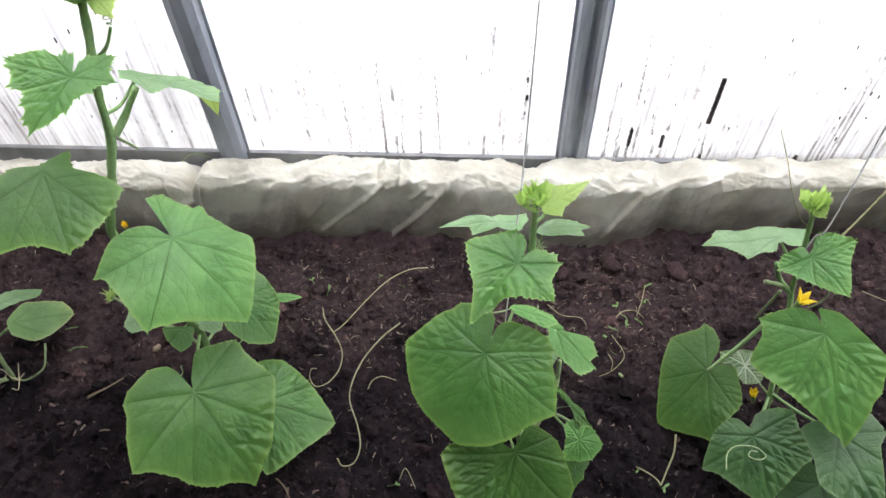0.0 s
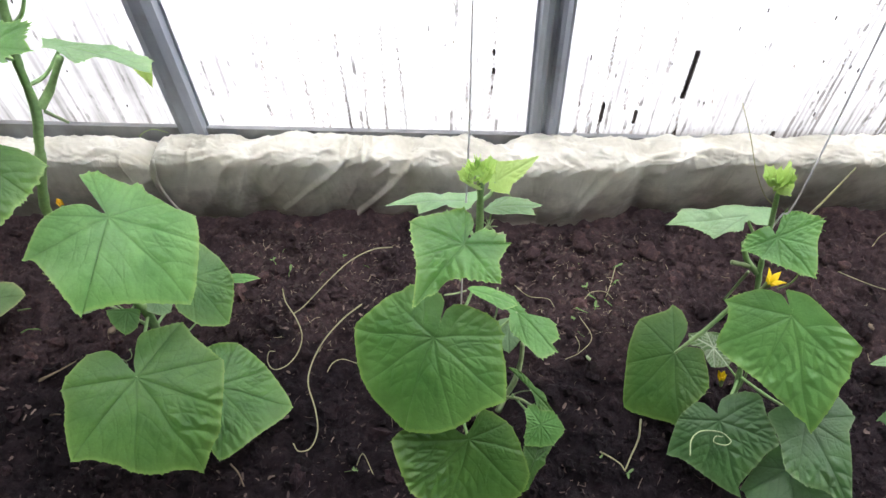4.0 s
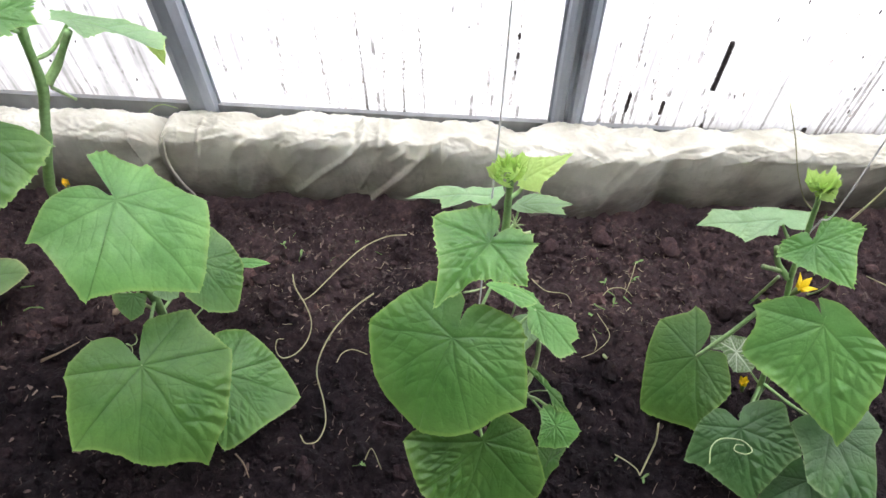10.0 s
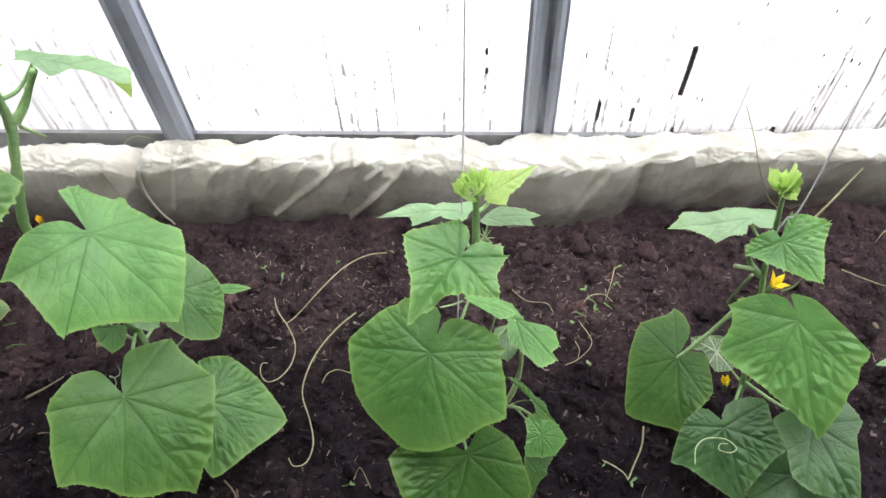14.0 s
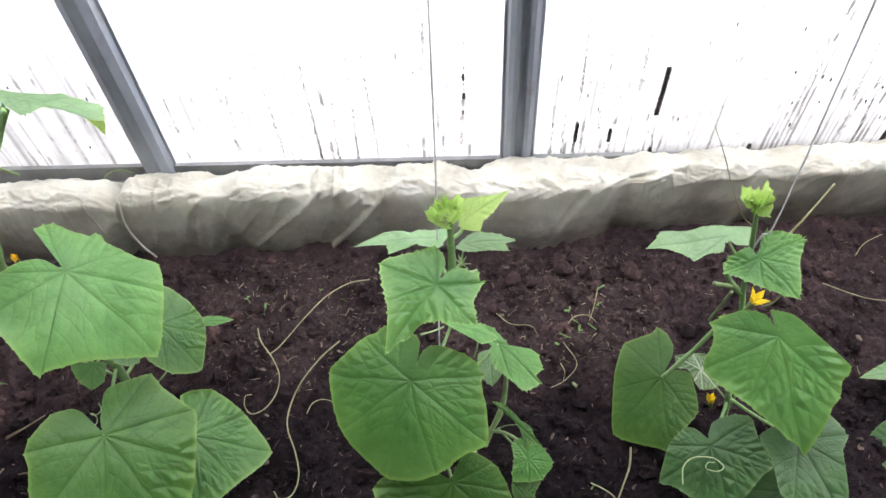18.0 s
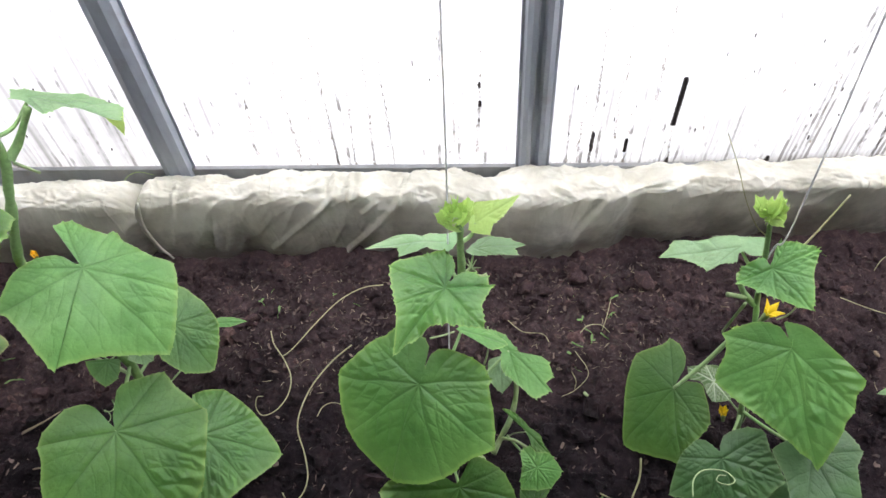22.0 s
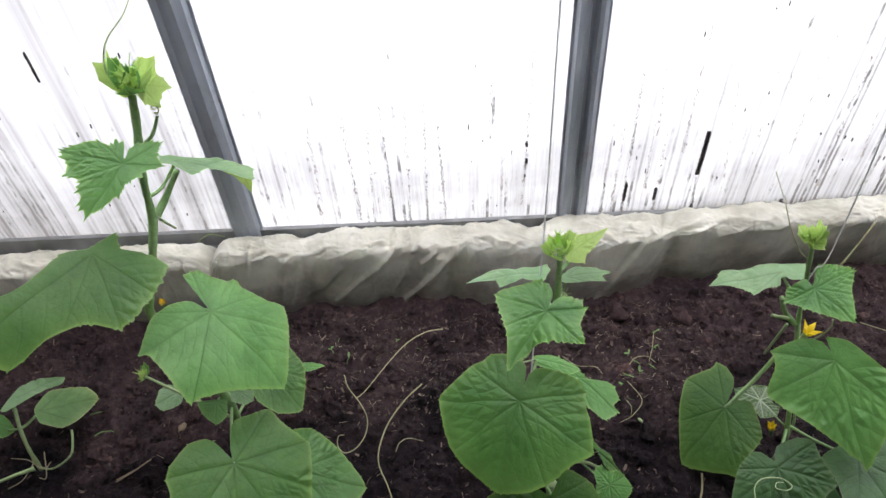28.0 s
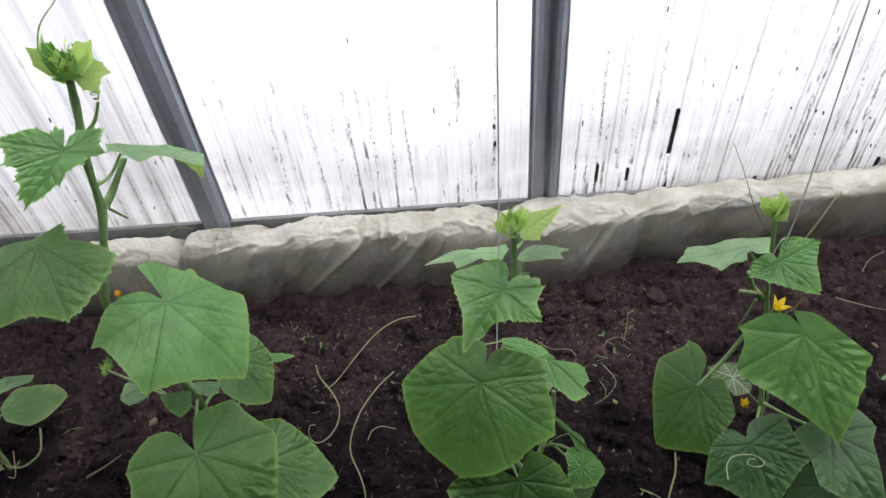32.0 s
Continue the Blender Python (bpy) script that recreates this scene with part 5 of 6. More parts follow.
tube("stem", [tuple(p) for p in stem_line[::4]] + [tuple(stem_line[-1])], 0.0050, 0.0031, M_STEM, plant, "ribbed green stem", sides=10, steps=4, lumps=0.25, ribs=0.10)
leaf_blade("leaf", plant, (0.566, -0.547, 0.281), (0.146, -0.859, -0.492), (-0.411, -0.505, 0.759), [(1, 180), (3, 164), (8, 151), (13, 136), (34, 111), (73, 118), (93, 91), (105, 88), (113, 94), (135, 65), (144, 56), (153, 46), (166, 33), (-176, 11), (-163, 13), (-173, 27), (177, 38), (-177, 39), (-144, 38), (-119, 39), (-56, 98), (-42, 101), (-31, 115), (-23, 121), (-14, 139)], M_LEAF_LIT, 0.3, 0.15, from_stem(stem_line, (0.566, -0.547, 0.281), 0.003, 0.05), quilt=0.85)
leaf_blade("leaf", plant, (0.446, -0.514, 0.093), (-0.042, -0.934, -0.355), (-0.52, -0.283, 0.806), [(0, 123), (8, 118), (32, 125), (47, 135), (62, 107), (90, 86), (107, 83), (135, 88), (170, 77), (178, 85), (-170, 75), (-157, 57), (-151, 43), (-149, 33), (-156, 8), (-119, 13), (-115, 25), (-103, 38), (-91, 48), (-43, 78), (-5, 106)], M_LEAF_SHADED, 0.3, 0.1, ((0.530, -0.472, 0.205), 0.0042), quilt=0.45)
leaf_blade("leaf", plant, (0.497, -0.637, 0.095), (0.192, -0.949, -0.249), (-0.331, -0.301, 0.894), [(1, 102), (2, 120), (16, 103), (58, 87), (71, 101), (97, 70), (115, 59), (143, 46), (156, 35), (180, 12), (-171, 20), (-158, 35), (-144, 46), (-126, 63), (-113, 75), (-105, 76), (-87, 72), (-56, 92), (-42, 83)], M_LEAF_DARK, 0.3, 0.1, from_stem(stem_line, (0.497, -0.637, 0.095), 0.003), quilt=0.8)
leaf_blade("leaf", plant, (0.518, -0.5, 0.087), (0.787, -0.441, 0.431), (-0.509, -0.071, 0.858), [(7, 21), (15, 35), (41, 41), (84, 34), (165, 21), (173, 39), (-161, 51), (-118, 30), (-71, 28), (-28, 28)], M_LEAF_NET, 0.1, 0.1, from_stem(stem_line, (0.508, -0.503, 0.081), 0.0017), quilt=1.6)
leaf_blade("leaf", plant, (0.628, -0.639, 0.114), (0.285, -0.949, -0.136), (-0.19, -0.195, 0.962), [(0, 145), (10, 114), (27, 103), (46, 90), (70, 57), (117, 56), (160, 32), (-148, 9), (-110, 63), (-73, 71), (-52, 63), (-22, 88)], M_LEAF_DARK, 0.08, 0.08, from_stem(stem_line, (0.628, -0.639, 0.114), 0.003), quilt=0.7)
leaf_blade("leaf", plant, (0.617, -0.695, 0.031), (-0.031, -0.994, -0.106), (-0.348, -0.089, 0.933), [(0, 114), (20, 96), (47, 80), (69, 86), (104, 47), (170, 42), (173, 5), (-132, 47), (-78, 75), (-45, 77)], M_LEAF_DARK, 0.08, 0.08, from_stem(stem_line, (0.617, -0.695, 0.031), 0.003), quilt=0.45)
leaf_blade("leaf", plant, (0.501, -0.421, 0.36), (-0.972, 0.03, -0.232), (-0.231, 0.024, 0.973), [(0, 92), (3, 112), (10, 99), (18, 92), (22, 58), (55, 27), (169, 39), (-167, 37), (-143, 36), (-121, 21), (-108, 10), (-70, 13), (-69, 27), (-38, 40), (-32, 60), (-20, 63), (-5, 77)], M_LEAF_PALE, 0.12, 0.1, from_stem(stem_line, (0.501, -0.421, 0.36), 0.003), teeth=0.0015)
leaf_blade("leaf", plant, (0.515, -0.489, 0.401), (0.519, -0.851, -0.08), (-0.316, -0.279, 0.907), [(0, 72), (48, 38), (93, 41), (106, 48), (134, 37), (-175, 19), (179, 4), (-123, 40), (-76, 64), (-44, 51)], M_LEAF_LIT, 0.08, 0.08, from_stem(stem_line, (0.515, -0.489, 0.401), 0.003, 0.05), teeth=0.0021, quilt=1.9)
leaf_blade("leaf", plant, (0.487, -0.475, 0.49), (0.381, 0.735, 0.56), (-0.252, -0.5, 0.828), [(0, 39), (21, 26), (62, 20), (100, 16), (147, 9), (-104, 4), (-11, 19)], M_LEAF_BUD, 0.08, 0.08, from_stem(stem_line, (0.487, -0.475, 0.49), 0.0017), teeth=0.0021)
tube("side_shoot", [(0.5, -0.45, 0.332), (0.516, -0.455, 0.295), (0.535, -0.468, 0.276)], 0.004, 0.005, M_STEM, plant, lumps=0.2)
tube("stalk_stub", [(0.53, -0.455, 0.26), (0.532, -0.445, 0.204), (0.533, -0.435, 0.141)], 0.0027, 0.0022, M_STEM_PALE, plant, "pale cut leaf stalk")
tube("flower_stalk", [(0.595, -0.455, 0.209), (0.603, -0.46, 0.23), (0.603, -0.465, 0.26), (0.598, -0.465, 0.279)], 0.0016, 0.0012, M_STEM_PALE, plant)
tube("tendril", [(0.501, -0.465, 0.442), (0.483, -0.462, 0.46), (0.459, -0.455, 0.502), (0.436, -0.445, 0.555), (0.413, -0.435, 0.602)], 0.0009, 0.0006, M_TENDRIL, plant, sides=6)
tube("tendril", [(0.569, -0.45, 0.395), (0.587, -0.44, 0.427), (0.615, -0.42, 0.468)], 0.0017, 0.0014, M_TENDRIL, plant, "straight pale tendril", sides=6)
tube("stalk", [(0.568, -0.55, 0.028), (0.572, -0.54, 0.065), (0.567, -0.53, 0.099)], 0.0026, 0.002, M_STEM_PALE, plant)
tube("tendril", [(0.437, -0.696, 0.1), (0.444, -0.67, 0.1), (0.463, -0.656, 0.1), (0.493, -0.658, 0.1), (0.506, -0.672, 0.1), (0.495, -0.679, 0.1), (0.479, -0.674, 0.1), (0.483, -0.665, 0.1), (0.494, -0.665, 0.1)], 0.0012, 0.0008, M_STEM_PALE, plant, "thin looped tendril lying on a leaf", sides=6)
hairy_bud(plant, (0.489, -0.468, 0.497), (-0.05, -0.3, 1), 0.043, 12, 71)
hairy_bud(plant, (0.527, -0.47, 0.205), (-0.4, -0.4, 0.8), 0.013, 5, 91)
tube("fruitlet", [(0.520, -0.462, 0.287), (0.508, -0.462, 0.292), (0.496, -0.462, 0.296), (0.490, -0.462, 0.298)], 0.0035, 0.0045, M_STEM_PALE, plant, "small green fruitlet", lumps=0.3)
flower(plant, (0.573, -0.457, 0.230), (0.30, 0.05, 1), 0.026, M_PETAL, 5, 0.55, "open bright yellow flower")
flower(plant, (0.528, -0.549, 0.063), (-0.2, 0.2, 1), 0.021, M_PETAL, 5, 0.22, "half-closed yellow flower")
root_flare(plant, 0.552, -0.575, 0.008)
settle(plant)

plant = plant_root("small weak cucumber plant with yellow-edged leaves", -0.862, -0.49)
stem_line = spline([(-0.862, -0.49, -0.01), (-0.862, -0.478, 0.05), (-0.868, -0.455, 0.09), (-0.872, -0.43, 0.12)], 10)
tube("stem", [tuple(p) for p in stem_line[::4]] + [tuple(stem_line[-1])], 0.0042, 0.003, M_STEM_PALE, plant, "pale weak stem", sides=10, steps=4, lumps=0.25)
leaf_blade("leaf", plant, (-0.835, -0.427, 0.102), (0.717, 0.502, -0.484), (0.54, 0.038, 0.841), [(0, 108), (27, 72), (57, 52), (102, 26), (-164, 9), (-82, 19), (-52, 50), (-17, 97)], M_LEAF_SICK, 0.08, 0.08, from_stem(stem_line, (-0.835, -0.427, 0.102), 0.003))
leaf_blade("leaf", plant, (-0.87, -0.412, 0.129), (0.211, 0.793, -0.571), (0.555, 0.384, 0.738), [(0, 138), (9, 103), (34, 25), (161, 45), (172, 48), (-37, 29), (-8, 93)], M_LEAF_PALE, 0.08, 0.08, from_stem(stem_line, (-0.87, -0.412, 0.129), 0.003))
leaf_blade("leaf", plant, (-0.911, -0.447, 0.102), (0.761, -0.036, -0.648), (0.646, 0.132, 0.751), [(0, 36), (50, 33), (96, 26), (-141, 21), (-75, 22)], M_LEAF, 0.08, 0.08, from_stem(stem_line, (-0.911, -0.447, 0.102), 0.0017))
tube("withered_stalk", [(-0.795, -0.44, 0.045), (-0.785, -0.46, 0.05), (-0.79, -0.485, 0.03), (-0.825, -0.50, 0.012), (-0.855, -0.495, 0.01)], 0.0022, 0.0018, M_STEM_PALE, plant, "limp pale leaf stalk")
tube("withered_stalk", [(-0.86, -0.50, 0.012), (-0.89, -0.515, 0.02), (-0.925, -0.525, 0.015)], 0.002, 0.0015, M_STEM_PALE, plant, "limp pale leaf stalk")
tube("withered_stalk", [(-0.86, -0.50, 0.02), (-0.90, -0.54, 0.05), (-0.93, -0.56, 0.04)], 0.0026, 0.002, M_STEM_PALE, plant, "limp pale leaf stalk")
tube("rootlet", [(-0.855, -0.464, 0.012), (-0.834, -0.517, 0.012), (-0.847, -0.518, 0.012)], 0.0012, 0.0008, M_STRAW, plant, sides=6)
tube("rootlet", [(-0.868, -0.486, 0.012), (-0.878, -0.52, 0.012), (-0.9, -0.536, 0.012)], 0.0012, 0.0008, M_STRAW, plant, sides=6)
tube("rootlet", [(-0.859, -0.493, 0.012), (-0.881, -0.479, 0.012), (-0.916, -0.473, 0.012)], 0.0012, 0.0008, M_STRAW, plant, sides=6)
tube("rootlet", [(-0.859, -0.494, 0.012), (-0.842, -0.5, 0.012), (-0.835, -0.486, 0.012)], 0.0012, 0.0008, M_STRAW, plant, sides=6)
settle(plant)

plant = plant_root("low cucumber plant with three broad leaves beside the row", 0.935, -0.57)
stem_line = spline([(0.935, -0.57, -0.01), (0.935, -0.56, 0.04), (0.925, -0.545, 0.09)], 10)
tube("stem", [tuple(p) for p in stem_line[::4]] + [tuple(stem_line[-1])], 0.006, 0.004, M_STEM, plant, sides=10, steps=4, lumps=0.25)
leaf_blade("leaf", plant, (0.894, -0.544, 0.109), (0.311, -0.942, 0.13), (-0.663, -0.116, 0.74), [(0, 133), (44, 95), (76, 111), (106, 66), (164, 57), (-146, 54), (-125, 20), (-92, 80), (-32, 103)], M_LEAF, 0.08, 0.08, from_stem(stem_line, (0.894, -0.544, 0.109), 0.003))
leaf_blade("leaf", plant, (0.883, -0.509, 0.059), (-0.915, 0.121, -0.385), (-0.354, 0.219, 0.909), [(0, 74), (50, 38), (105, 34), (-167, 7), (-75, 24), (-18, 41)], M_LEAF_PALE, 0.08, 0.08, from_stem(stem_line, (0.883, -0.509, 0.059), 0.003))
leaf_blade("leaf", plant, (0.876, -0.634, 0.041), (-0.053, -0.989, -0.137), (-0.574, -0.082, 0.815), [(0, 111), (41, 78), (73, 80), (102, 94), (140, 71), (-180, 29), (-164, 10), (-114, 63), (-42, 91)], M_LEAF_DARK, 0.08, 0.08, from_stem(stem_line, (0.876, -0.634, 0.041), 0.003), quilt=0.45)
settle(plant)


# ---- strings, fallen tendrils, litter ----
def twine(points, label):
    v, f = tube_mesh(points, 0.0012, 0.0012, sides=7, steps=24, lumps=0.35)
    tagged(mesh_object("string", v, f, M_TWINE), label, "string", "plant strings")


twine([(0.074, -0.55, 0.06), (0.0755, -0.532, 0.28), (0.082, -0.498, 0.6), (0.084, -0.463, 0.9), (0.091, -0.418, 1.3), (0.098, -0.36, 1.83)], "white twine hanging slack beside the bright-topped plant")
twine([(0.527, -0.452, 0.35), (0.519, -0.466, 0.42), (0.508, -0.491, 0.5), (0.455, -0.522, 0.9), (0.402, -0.553, 1.3), (0.33, -0.59, 1.83)], "taut grey-white twine above the flowering plant")

tagged(tube("fallen_tendril", [(-0.062, -0.235, 0.012), (-0.099, -0.253, 0.03), (-0.141, -0.283, 0.035), (-0.181, -0.326, 0.03), (-0.227, -0.377, 0.015), (-0.248, -0.391, 0.008)], 0.00139, 0.00107, M_TENDRIL, sides=7, steps=6), "dry curled greenish tendril lying on the soil", "tendril", "fallen tendrils")
tagged(tube("fallen_tendril", [(-0.27, -0.347, 0.03), (-0.263, -0.37, 0.02), (-0.24, -0.402, 0.012), (-0.224, -0.438, 0.012), (-0.226, -0.473, 0.012), (-0.243, -0.501, 0.012), (-0.265, -0.512, 0.015), (-0.278, -0.499, 0.02), (-0.276, -0.484, 0.03), (-0.265, -0.482, 0.03)], 0.00131, 0.0009, M_TENDRIL, sides=7, steps=6), "dry curled greenish tendril lying on the soil", "tendril", "fallen tendrils")
tagged(tube("fallen_tendril", [(-0.111, -0.387, 0.04), (-0.146, -0.414, 0.03), (-0.18, -0.456, 0.02), (-0.198, -0.502, 0.015), (-0.2, -0.539, 0.012), (-0.182, -0.586, 0.012), (-0.173, -0.626, 0.012), (-0.181, -0.658, 0.015), (-0.201, -0.664, 0.015), (-0.211, -0.652, 0.02)], 0.00156, 0.00107, M_TENDRIL, sides=7, steps=6), "dry curled greenish tendril lying on the soil", "tendril", "fallen tendrils")
tagged(tube("fallen_tendril", [(-0.168, -0.514, 0.01), (-0.16, -0.496, 0.01), (-0.142, -0.488, 0.01), (-0.115, -0.496, 0.01)], 0.00098, 0.00074, M_TENDRIL, sides=7, steps=6), "dry curled greenish tendril lying on the soil", "tendril", "fallen tendrils")
tagged(tube("fallen_tendril", [(0.382, -0.617, 0.05), (0.379, -0.642, 0.03), (0.367, -0.666, 0.015), (0.353, -0.692, 0.008)], 0.0018, 0.00131, M_TENDRIL, sides=7, steps=6), "dry curled greenish tendril lying on the soil", "tendril", "fallen tendrils")
tagged(tube("fallen_tendril", [(0.315, -0.659, 0.008), (0.333, -0.669, 0.008), (0.348, -0.681, 0.008), (0.353, -0.692, 0.008)], 0.00131, 0.00098, M_TENDRIL, sides=7, steps=6), "dry curled greenish tendril lying on the soil", "tendril", "fallen tendrils")
tagged(tube("fallen_tendril", [(0.917, -0.23, 0.01), (0.932, -0.215, 0.03), (0.984, -0.187, 0.02)], 0.00098, 0.00066, M_TENDRIL, sides=7, steps=6), "dry curled greenish tendril lying on the soil", "tendril", "fallen tendrils")
tagged(tube("fallen_tendril", [(0.83, -0.291, 0.01), (0.864, -0.316, 0.015), (0.902, -0.334, 0.015), (0.947, -0.339, 0.01)], 0.00115, 0.00082, M_TENDRIL, sides=7, steps=6), "dry curled greenish tendril lying on the soil", "tendril", "fallen tendrils")
tagged(tube("fallen_tendril", [(0.305, -0.396, 0.012), (0.324, -0.441, 0.012), (0.298, -0.473, 0.012), (0.27, -0.487, 0.012)], 0.00074, 0.00057, M_TENDRIL, sides=7, steps=6), "dry curled greenish tendril lying on the soil", "tendril", "fallen tendrils")
tagged(tube("fallen_tendril", [(0.184, -0.328, 0.015), (0.21, -0.353, 0.015), (0.247, -0.359, 0.015), (0.258, -0.377, 0.015)], 0.00082, 0.00066, M_TENDRIL, sides=7, steps=6), "dry curled greenish tendril lying on the soil", "tendril", "fallen tendrils")
tagged(tube("fallen_tendril", [(0.465, -0.742, 0.03), (0.471, -0.755, 0.02), (0.484, -0.77, 0.01)], 0.00098, 0.00074, M_TENDRIL, sides=7, steps=6), "dry curled greenish tendril lying on the soil", "tendril", "fallen tendrils")
tagged(tube("fallen_tendril", [(-0.1, -0.686, 0.01), (-0.088, -0.673, 0.03), (-0.071, -0.701, 0.01)], 0.00098, 0.00066, M_TENDRIL, sides=7, steps=6), "dry curled greenish tendril lying on the soil", "tendril", "fallen tendrils")
tube("tie_strand", [(-0.532, -0.13, 0.162), (-0.542, -0.135, 0.098), (-0.528, -0.145, 0.045), (-0.505, -0.155, 0.012)], 0.0026, 0.0018, M_CLOTH, fleece, "pale twisted fleece strip hanging at the tie", sides=7, steps=6)
tube("tie_strand", [(-0.608, -0.035, 0.109), (-0.59, -0.03, 0.132), (-0.565, -0.025, 0.14), (-0.54, -0.02, 0.125)], 0.0014, 0.001, M_STEM_PALE, fleece, "thin pale loop of strand before the rail", sides=7, steps=6)


def seedling(x, y, h, seed, big=0.010):
    rng = random.Random(seed)
    ob = new("weed_seedling")
    g = soil_height(x, y)
    ob.location = (x, y, g)
    lean = (rng.uniform(-0.4, 0.4) * h, rng.uniform(-0.4, 0.3) * h)
    top = (x + lean[0], y + lean[1], g + h)
    tube("stem", [(x, y, g - 0.004), (x + lean[0] * 0.3, y + lean[1] * 0.3, g + h * 0.5), top], 0.0011, 0.0008, M_SPROUT, ob, sides=6, steps=4)
    for i in range(rng.choice((2, 2, 3, 4))):
        a = rng.uniform(0, 6.28) + i * 2.2
        way = Vector((math.cos(a), math.sin(a), 0.35))
        s = 1000 * big * rng.uniform(0.7, 1.2)
        lob = [(0, s), (14, 0.75 * s), (26, 0.42 * s), (60, 0.15 * s), (180, 0.06 * s), (-60, 0.15 * s), (-26, 0.42 * s), (-14, 0.75 * s)]
        leaf_blade("leaf", ob, top, way, (0, 0, 1), lob, M_SPROUT, 0.1, 0.2, None, 0.1, 0.0)
    for o in ob.children:
        o.matrix_parent_inverse = Matrix.Translation(-Vector(ob.location))
    return tagged(ob, "tiny green weed seedling sprouting from the soil", "seedling", "weed seedlings")


for k, (x, y, h, b) in enumerate(((-0.272, -0.295, 0.022, 0.012), (-0.30, -0.27, 0.014, 0.008), (0.39, -0.267, 0.018, 0.010), (0.385, -0.305, 0.012, 0.010), (0.33, -0.315, 0.008, 0.012), (0.345, -0.36, 0.010, 0.012), (0.30, -0.385, 0.008, 0.010), (-0.55, -0.36, 0.03, 0.02), (1.03, -0.275, 0.02, 0.012), (0.36, -0.69, 0.012, 0.010), (0.32, -0.66, 0.012, 0.008), (-0.10, -0.69, 0.010, 0.008), (-0.16, -0.24, 0.010, 0.007))):
    seedling(x, y, h, 20 + k, b)


def chip_of(name, x, y, size, mat, seed, label, flat=0.4):
    rng = np.random.default_rng(seed)
    bv, bf = icosphere(2)
    p = bv * (1 + 0.15 * rng.standard_normal(len(bv)))[:, None] * size * np.array((1, rng.uniform(0.5, 0.8), flat))
    a = rng.uniform(0, 6.28)
    q = np.stack([p[:, 0] * math.cos(a) - p[:, 1] * math.sin(a), p[:, 0] * math.sin(a) + p[:, 1] * math.cos(a), p[:, 2]], 1)
    tagged(mesh_object(name, q + (x, y, soil_height(x, y) + size * flat * 0.7), bf.tolist(), mat), label, "debris", "soil debris")


chip_of("pale_chip", 0.319, -0.468, 0.006, M_STEM_PALE, 1, "small pale leaf scrap on the soil")
chip_of("stone", -0.342, -0.311, 0.009, M_SOIL, 2, "small earthy brown stone on the soil", 0.5)
chip_of("stone", 0.329, -0.216, 0.020, M_SOIL, 3, "large earthy clod near the fleece", 0.7)
chip_of("stone", 0.182, -0.301, 0.012, M_SOIL, 4, "rounded earthy clod on the soil", 0.7)
chip_of("husk", 0.864, -0.408, 0.008, M_BOARD, 5, "brown seed husk on the soil", 0.35)
chip_of("husk", 0.75, -0.758, 0.008, M_BOARD, 6, "brown seed husk on the soil", 0.35)
chip_of("stone", -0.60, -0.42, 0.010, M_BOARD, 7, "small reddish brown stone on the soil", 0.6)


def slivers(name, count, seed, lo, hi, mat, label, area=(-1.1, 1.25, -0.95, -0.17)):
    rng = np.random.default_rng(seed)
    vv, ff = [], []
    for i in range(count):
        x, y = rng.uniform(*area[:2]), rng.uniform(*area[2:])
        a, ln, w = rng.uniform(0, 6.28), rng.uniform(lo, hi), rng.uniform(0.0002, 0.0006)
        g = soil_height(x, y) + 0.002 + rng.random() * 0.003
        c, s = math.cos(a), math.sin(a)
        up = rng.uniform(-0.2, 0.5) * ln
        bend = rng.uniform(-0.25, 0.25) * ln
        b = len(vv)
        for t in (-0.5, 0.0, 0.5):
            off = bend * (1 - 4 * t * t)
            px, py = x + c * ln * t - s * off, y + s * ln * t + c * off
            pz = g + max(0, up * (t + 0.5))
            vv += [(px - s * w, py + c * w, pz), (px + s * w, py - c * w, pz), (px, py, pz + 1.4 * w)]
        for j in (0, 3):
            for k in range(3):
                ff.append((b + j + k, b + j + (k + 1) % 3, b + j + 3 + (k + 1) % 3, b + j + 3 + k))
        ff += [(b, b + 2, b + 1), (b + 6, b + 7, b + 8)]
    tagged(mesh_object(name, vv, ff, mat, smooth=False), label, "debris", kind="stuff")


def flakes(name, count, seed, lo, hi, mat, label, area=(-1.1, 1.25, -0.95, -0.17)):
    """Small curled chips of bark and dry leaf lying at all angles."""
    rng = np.random.default_rng(seed)
    vv, ff = [], []
    for i in range(count):
        x, y = rng.uniform(*area[:2]), rng.uniform(*area[2:])
        ln = lo + (hi - lo) * rng.random() ** 2
        wd = ln * rng.uniform(0.18, 0.5)
        turn = Euler((rng.normal(0, 0.45), rng.normal(0, 0.35), rng.uniform(0, 6.28))).to_matrix()
        p0 = Vector((x, y, soil_height(x, y) + 0.0035 + 0.3 * wd))
        b = len(vv)
        curl = rng.uniform(-0.25, 0.25) * ln
        for u in (-0.5, -0.17, 0.17, 0.5):
            k = wd * (1 - 0.9 * u * u) * rng.uniform(0.5, 1.3)
            for d in (0.0, -0.0006):
                vv += [p0 + turn @ Vector((u * ln, sg * k * 0.5, curl * 4 * u * u + d)) for sg in (-1, 1)]
        for j in range(3):
            q = b + 4 * j
            ff += [(q, q + 4, q + 5, q + 1), (q + 2, q + 3, q + 7, q + 6), (q, q + 2, q + 6, q + 4), (q + 1, q + 5, q + 7, q + 3)]
        ff += [(b, b + 1, b + 3, b + 2), (b + 12, b + 14, b + 15, b + 13)]
    tagged(mesh_object(name, vv, ff, mat, smooth=False), label, "debris", kind="stuff")


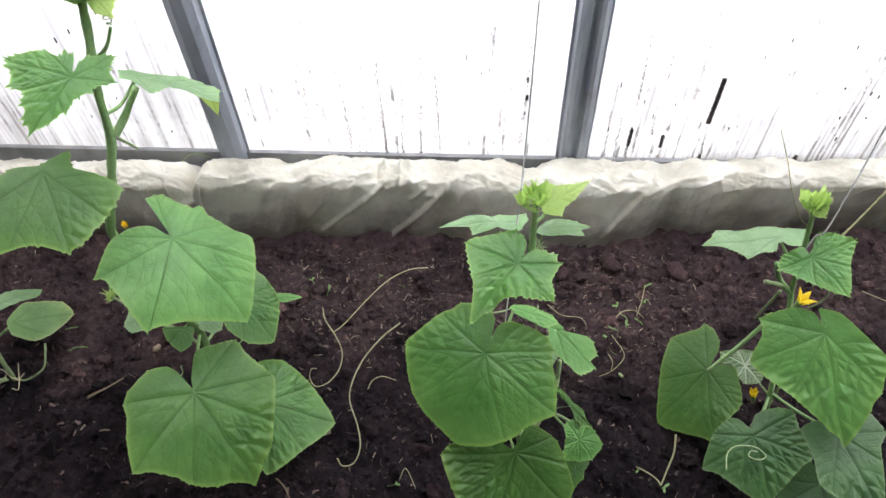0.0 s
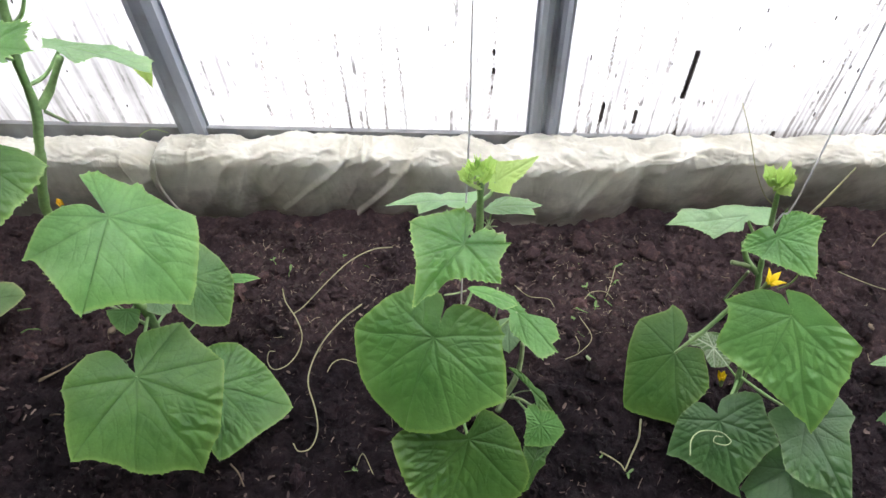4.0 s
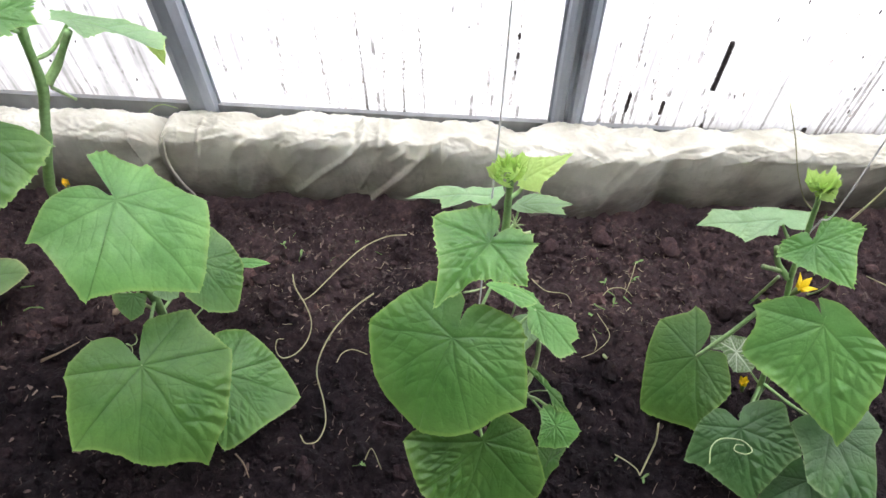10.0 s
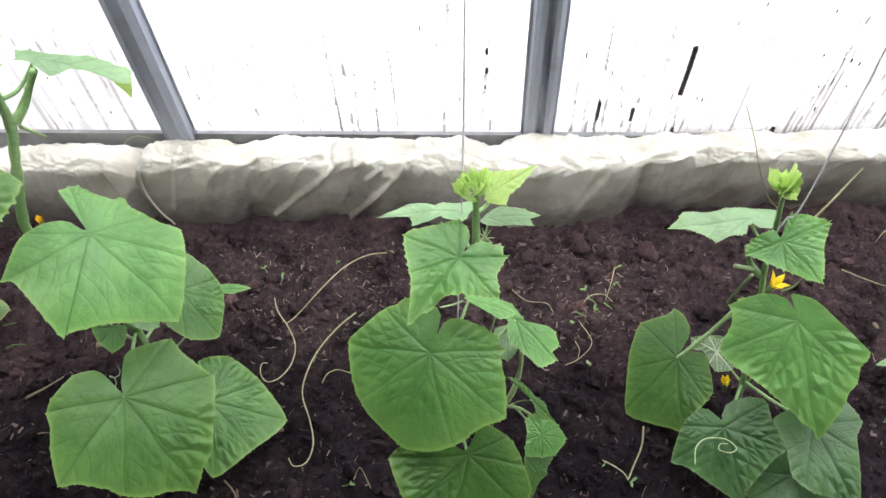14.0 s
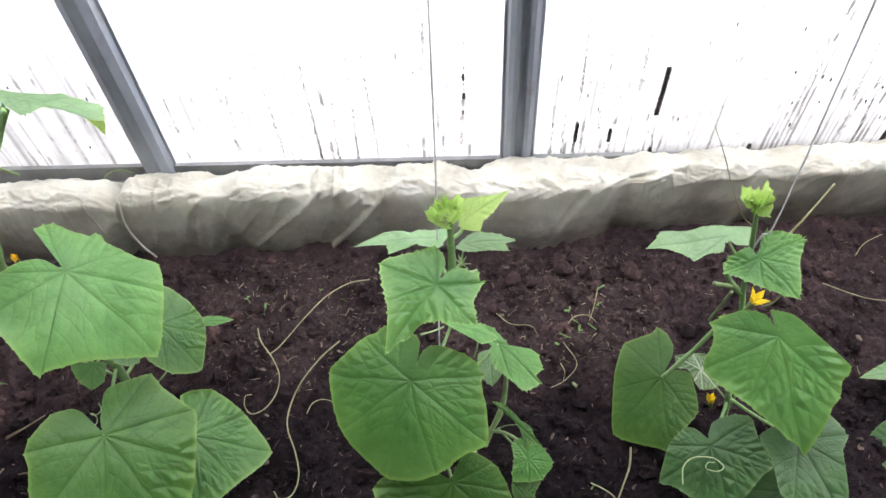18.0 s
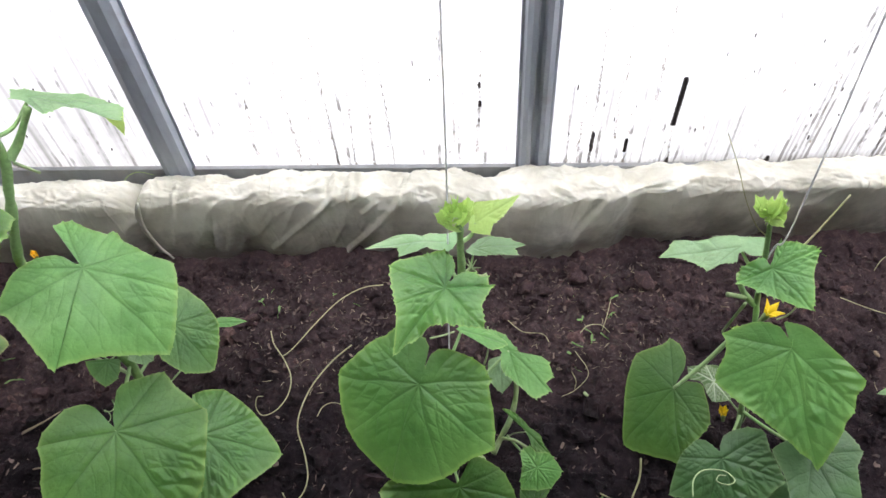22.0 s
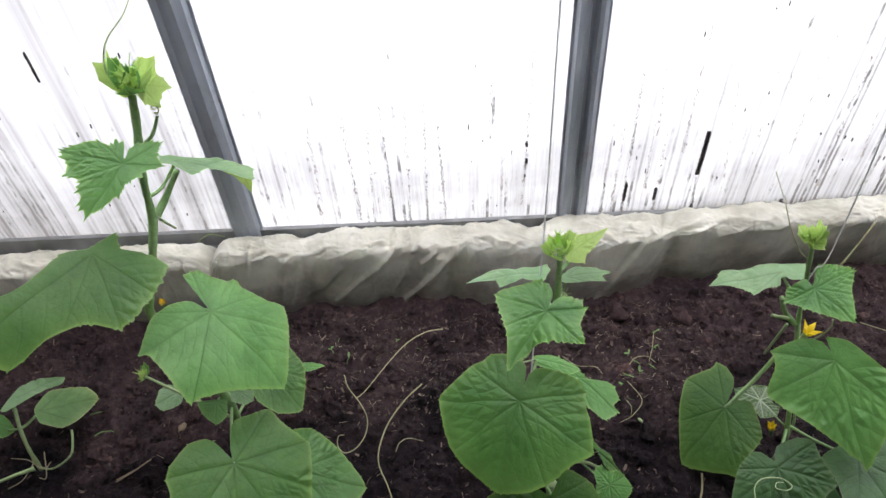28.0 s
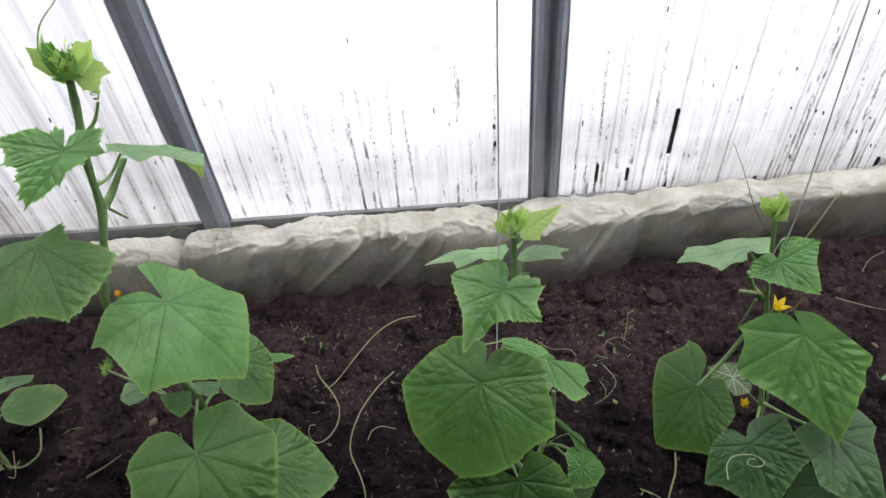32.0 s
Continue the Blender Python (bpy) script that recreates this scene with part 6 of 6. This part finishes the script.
flakes("bark_flakes", 2600, 51, 0.004, 0.013, M_FLAKE, "reddish brown bark and leaf flakes scattered on the soil")
flakes("bark_flakes", 1700, 52, 0.004, 0.014, M_FLAKE, "brown bark flakes lying thick by the fleece", (-0.4, 0.5, -0.42, -0.18))
slivers("straw_bits", 120, 5, 0.004, 0.020, M_STRAW, "pale straw bits and root hairs scattered on the soil")
slivers("grass_bits", 60, 6, 0.008, 0.022, M_SPROUT, "thin green sprouts scattered on the soil")
slivers("fibre_bits", 600, 7, 0.006, 0.02, M_FLAKE, "brown plant fibres scattered on the soil")

slivers("straw_bits", 120, 15, 0.004, 0.016, M_STRAW, "pale curled root hairs in the soil by the fleece", (0.22, 0.48, -0.42, -0.19))
slivers("straw_bits", 90, 16, 0.004, 0.015, M_STRAW, "pale root hairs on the soil between the plants", (-0.36, -0.04, -0.46, -0.20))
chip_of("clod", 0.330, -0.204, 0.027, M_SOIL, 40, "rough lighter brown clod on the soil", 0.6)
chip_of("clod", 0.463, -0.233, 0.024, M_SOIL, 41, "rough lighter brown clod on the soil", 0.6)
chip_of("clod", 0.312, -0.247, 0.012, M_SOIL, 42, "rough lighter brown clod on the soil", 0.6)
chip_of("clod", 0.228, -0.236, 0.021, M_SOIL, 43, "rough lighter brown clod on the soil", 0.6)
chip_of("clod", 0.254, -0.273, 0.011, M_SOIL, 44, "rough lighter brown clod on the soil", 0.6)
chip_of("clod", 0.304, -0.273, 0.012, M_SOIL, 45, "rough lighter brown clod on the soil", 0.6)
chip_of("clod", 0.694, -0.252, 0.021, M_SOIL, 46, "rough lighter brown clod on the soil", 0.6)
chip_of("clod", 1.007, -0.225, 0.023, M_SOIL, 47, "rough lighter brown clod on the soil", 0.6)
chip_of("clod", -0.223, -0.275, 0.012, M_SOIL, 48, "rough lighter brown clod on the soil", 0.6)
chip_of("clod", -0.137, -0.220, 0.012, M_SOIL, 49, "rough lighter brown clod on the soil", 0.6)


tagged(tube("leaf_sliver", [(-0.79, -0.384, 0.006), (-0.774, -0.386, 0.014), (-0.767, -0.379, 0.006)], 0.0016, 0.0009, M_SPROUT, sides=6, steps=5), "narrow pale green leaf sliver on the soil", "sliver", "soil litter")
tagged(tube("leaf_sliver", [(-0.767, -0.433, 0.006), (-0.751, -0.43, 0.014), (-0.739, -0.426, 0.006)], 0.0016, 0.0009, M_SPROUT, sides=6, steps=5), "narrow pale green leaf sliver on the soil", "sliver", "soil litter")
tagged(tube("leaf_sliver", [(0.302, -0.373, 0.006), (0.31, -0.384, 0.014), (0.322, -0.384, 0.006)], 0.0016, 0.0009, M_SPROUT, sides=6, steps=5), "narrow pale green leaf sliver on the soil", "sliver", "soil litter")
tagged(tube("leaf_sliver", [(0.33, -0.344, 0.006), (0.335, -0.354, 0.014), (0.342, -0.354, 0.006)], 0.0016, 0.0009, M_SPROUT, sides=6, steps=5), "narrow pale green leaf sliver on the soil", "sliver", "soil litter")
tagged(tube("leaf_sliver", [(0.359, -0.355, 0.006), (0.363, -0.366, 0.014), (0.372, -0.369, 0.006)], 0.0016, 0.0009, M_SPROUT, sides=6, steps=5), "narrow pale green leaf sliver on the soil", "sliver", "soil litter")
tagged(tube("leaf_sliver", [(-0.745, -0.425, 0.006), (-0.733, -0.429, 0.014), (-0.731, -0.427, 0.006)], 0.0016, 0.0009, M_SPROUT, sides=6, steps=5), "narrow pale green leaf sliver on the soil", "sliver", "soil litter")
tagged(tube("twig", [(-0.699, -0.53, 0.006), (-0.664, -0.516, 0.014), (-0.647, -0.495, 0.006)], 0.0016, 0.0011, M_BOARD, sides=6, steps=5), "thin dry brown stalk lying on the soil", "twig", "soil litter")
tagged(tube("twig", [(-0.699, -0.534, 0.006), (-0.667, -0.519, 0.014), (-0.642, -0.492, 0.006)], 0.0016, 0.0011, M_BOARD, sides=6, steps=5), "thin dry brown stalk lying on the soil", "twig", "soil litter")
tagged(tube("twig", [(-0.317, -0.684, 0.006), (-0.298, -0.702, 0.014), (-0.287, -0.722, 0.006)], 0.0016, 0.0011, M_BOARD, sides=6, steps=5), "thin dry brown stalk lying on the soil", "twig", "soil litter")
tagged(tube("twig", [(0.959, -0.367, 0.006), (0.987, -0.372, 0.014), (1.021, -0.372, 0.006)], 0.0016, 0.0011, M_STRAW, sides=6, steps=5), "thin dry brown stalk lying on the soil", "twig", "soil litter")
tagged(tube("twig", [(-0.657, -0.599, 0.006), (-0.643, -0.6, 0.014), (-0.638, -0.597, 0.006)], 0.0016, 0.0011, M_BOARD, sides=6, steps=5), "thin dry brown stalk lying on the soil", "twig", "soil litter")
tagged(tube("rootlet", [(0.32, -0.354, 0.006), (0.334, -0.343, 0.014), (0.361, -0.337, 0.006), (0.376, -0.354, 0.006)], 0.0009, 0.0006, M_TENDRIL, sides=6, steps=5), "thin curled rootlet lying on the soil", "rootlet", "soil litter")
tagged(tube("rootlet", [(0.39, -0.278, 0.006), (0.375, -0.32, 0.014), (0.362, -0.35, 0.006)], 0.0009, 0.0006, M_TENDRIL, sides=6, steps=5), "thin curled rootlet lying on the soil", "rootlet", "soil litter")
tagged(tube("rootlet", [(0.295, -0.436, 0.006), (0.299, -0.457, 0.014), (0.296, -0.47, 0.006)], 0.0009, 0.0006, M_TENDRIL, sides=6, steps=5), "thin curled rootlet lying on the soil", "rootlet", "soil litter")
tagged(tube("rootlet", [(0.74, -0.763, 0.006), (0.731, -0.782, 0.014), (0.749, -0.788, 0.006)], 0.0009, 0.0006, M_STRAW, sides=6, steps=5), "thin curled rootlet lying on the soil", "rootlet", "soil litter")
tagged(tube("rootlet", [(0.769, -0.753, 0.006), (0.764, -0.774, 0.014), (0.762, -0.797, 0.006)], 0.0009, 0.0006, M_STRAW, sides=6, steps=5), "thin curled rootlet lying on the soil", "rootlet", "soil litter")
tagged(tube("rootlet", [(0.722, -0.757, 0.006), (0.725, -0.766, 0.014), (0.739, -0.766, 0.006)], 0.0009, 0.0006, M_STRAW, sides=6, steps=5), "thin curled rootlet lying on the soil", "rootlet", "soil litter")
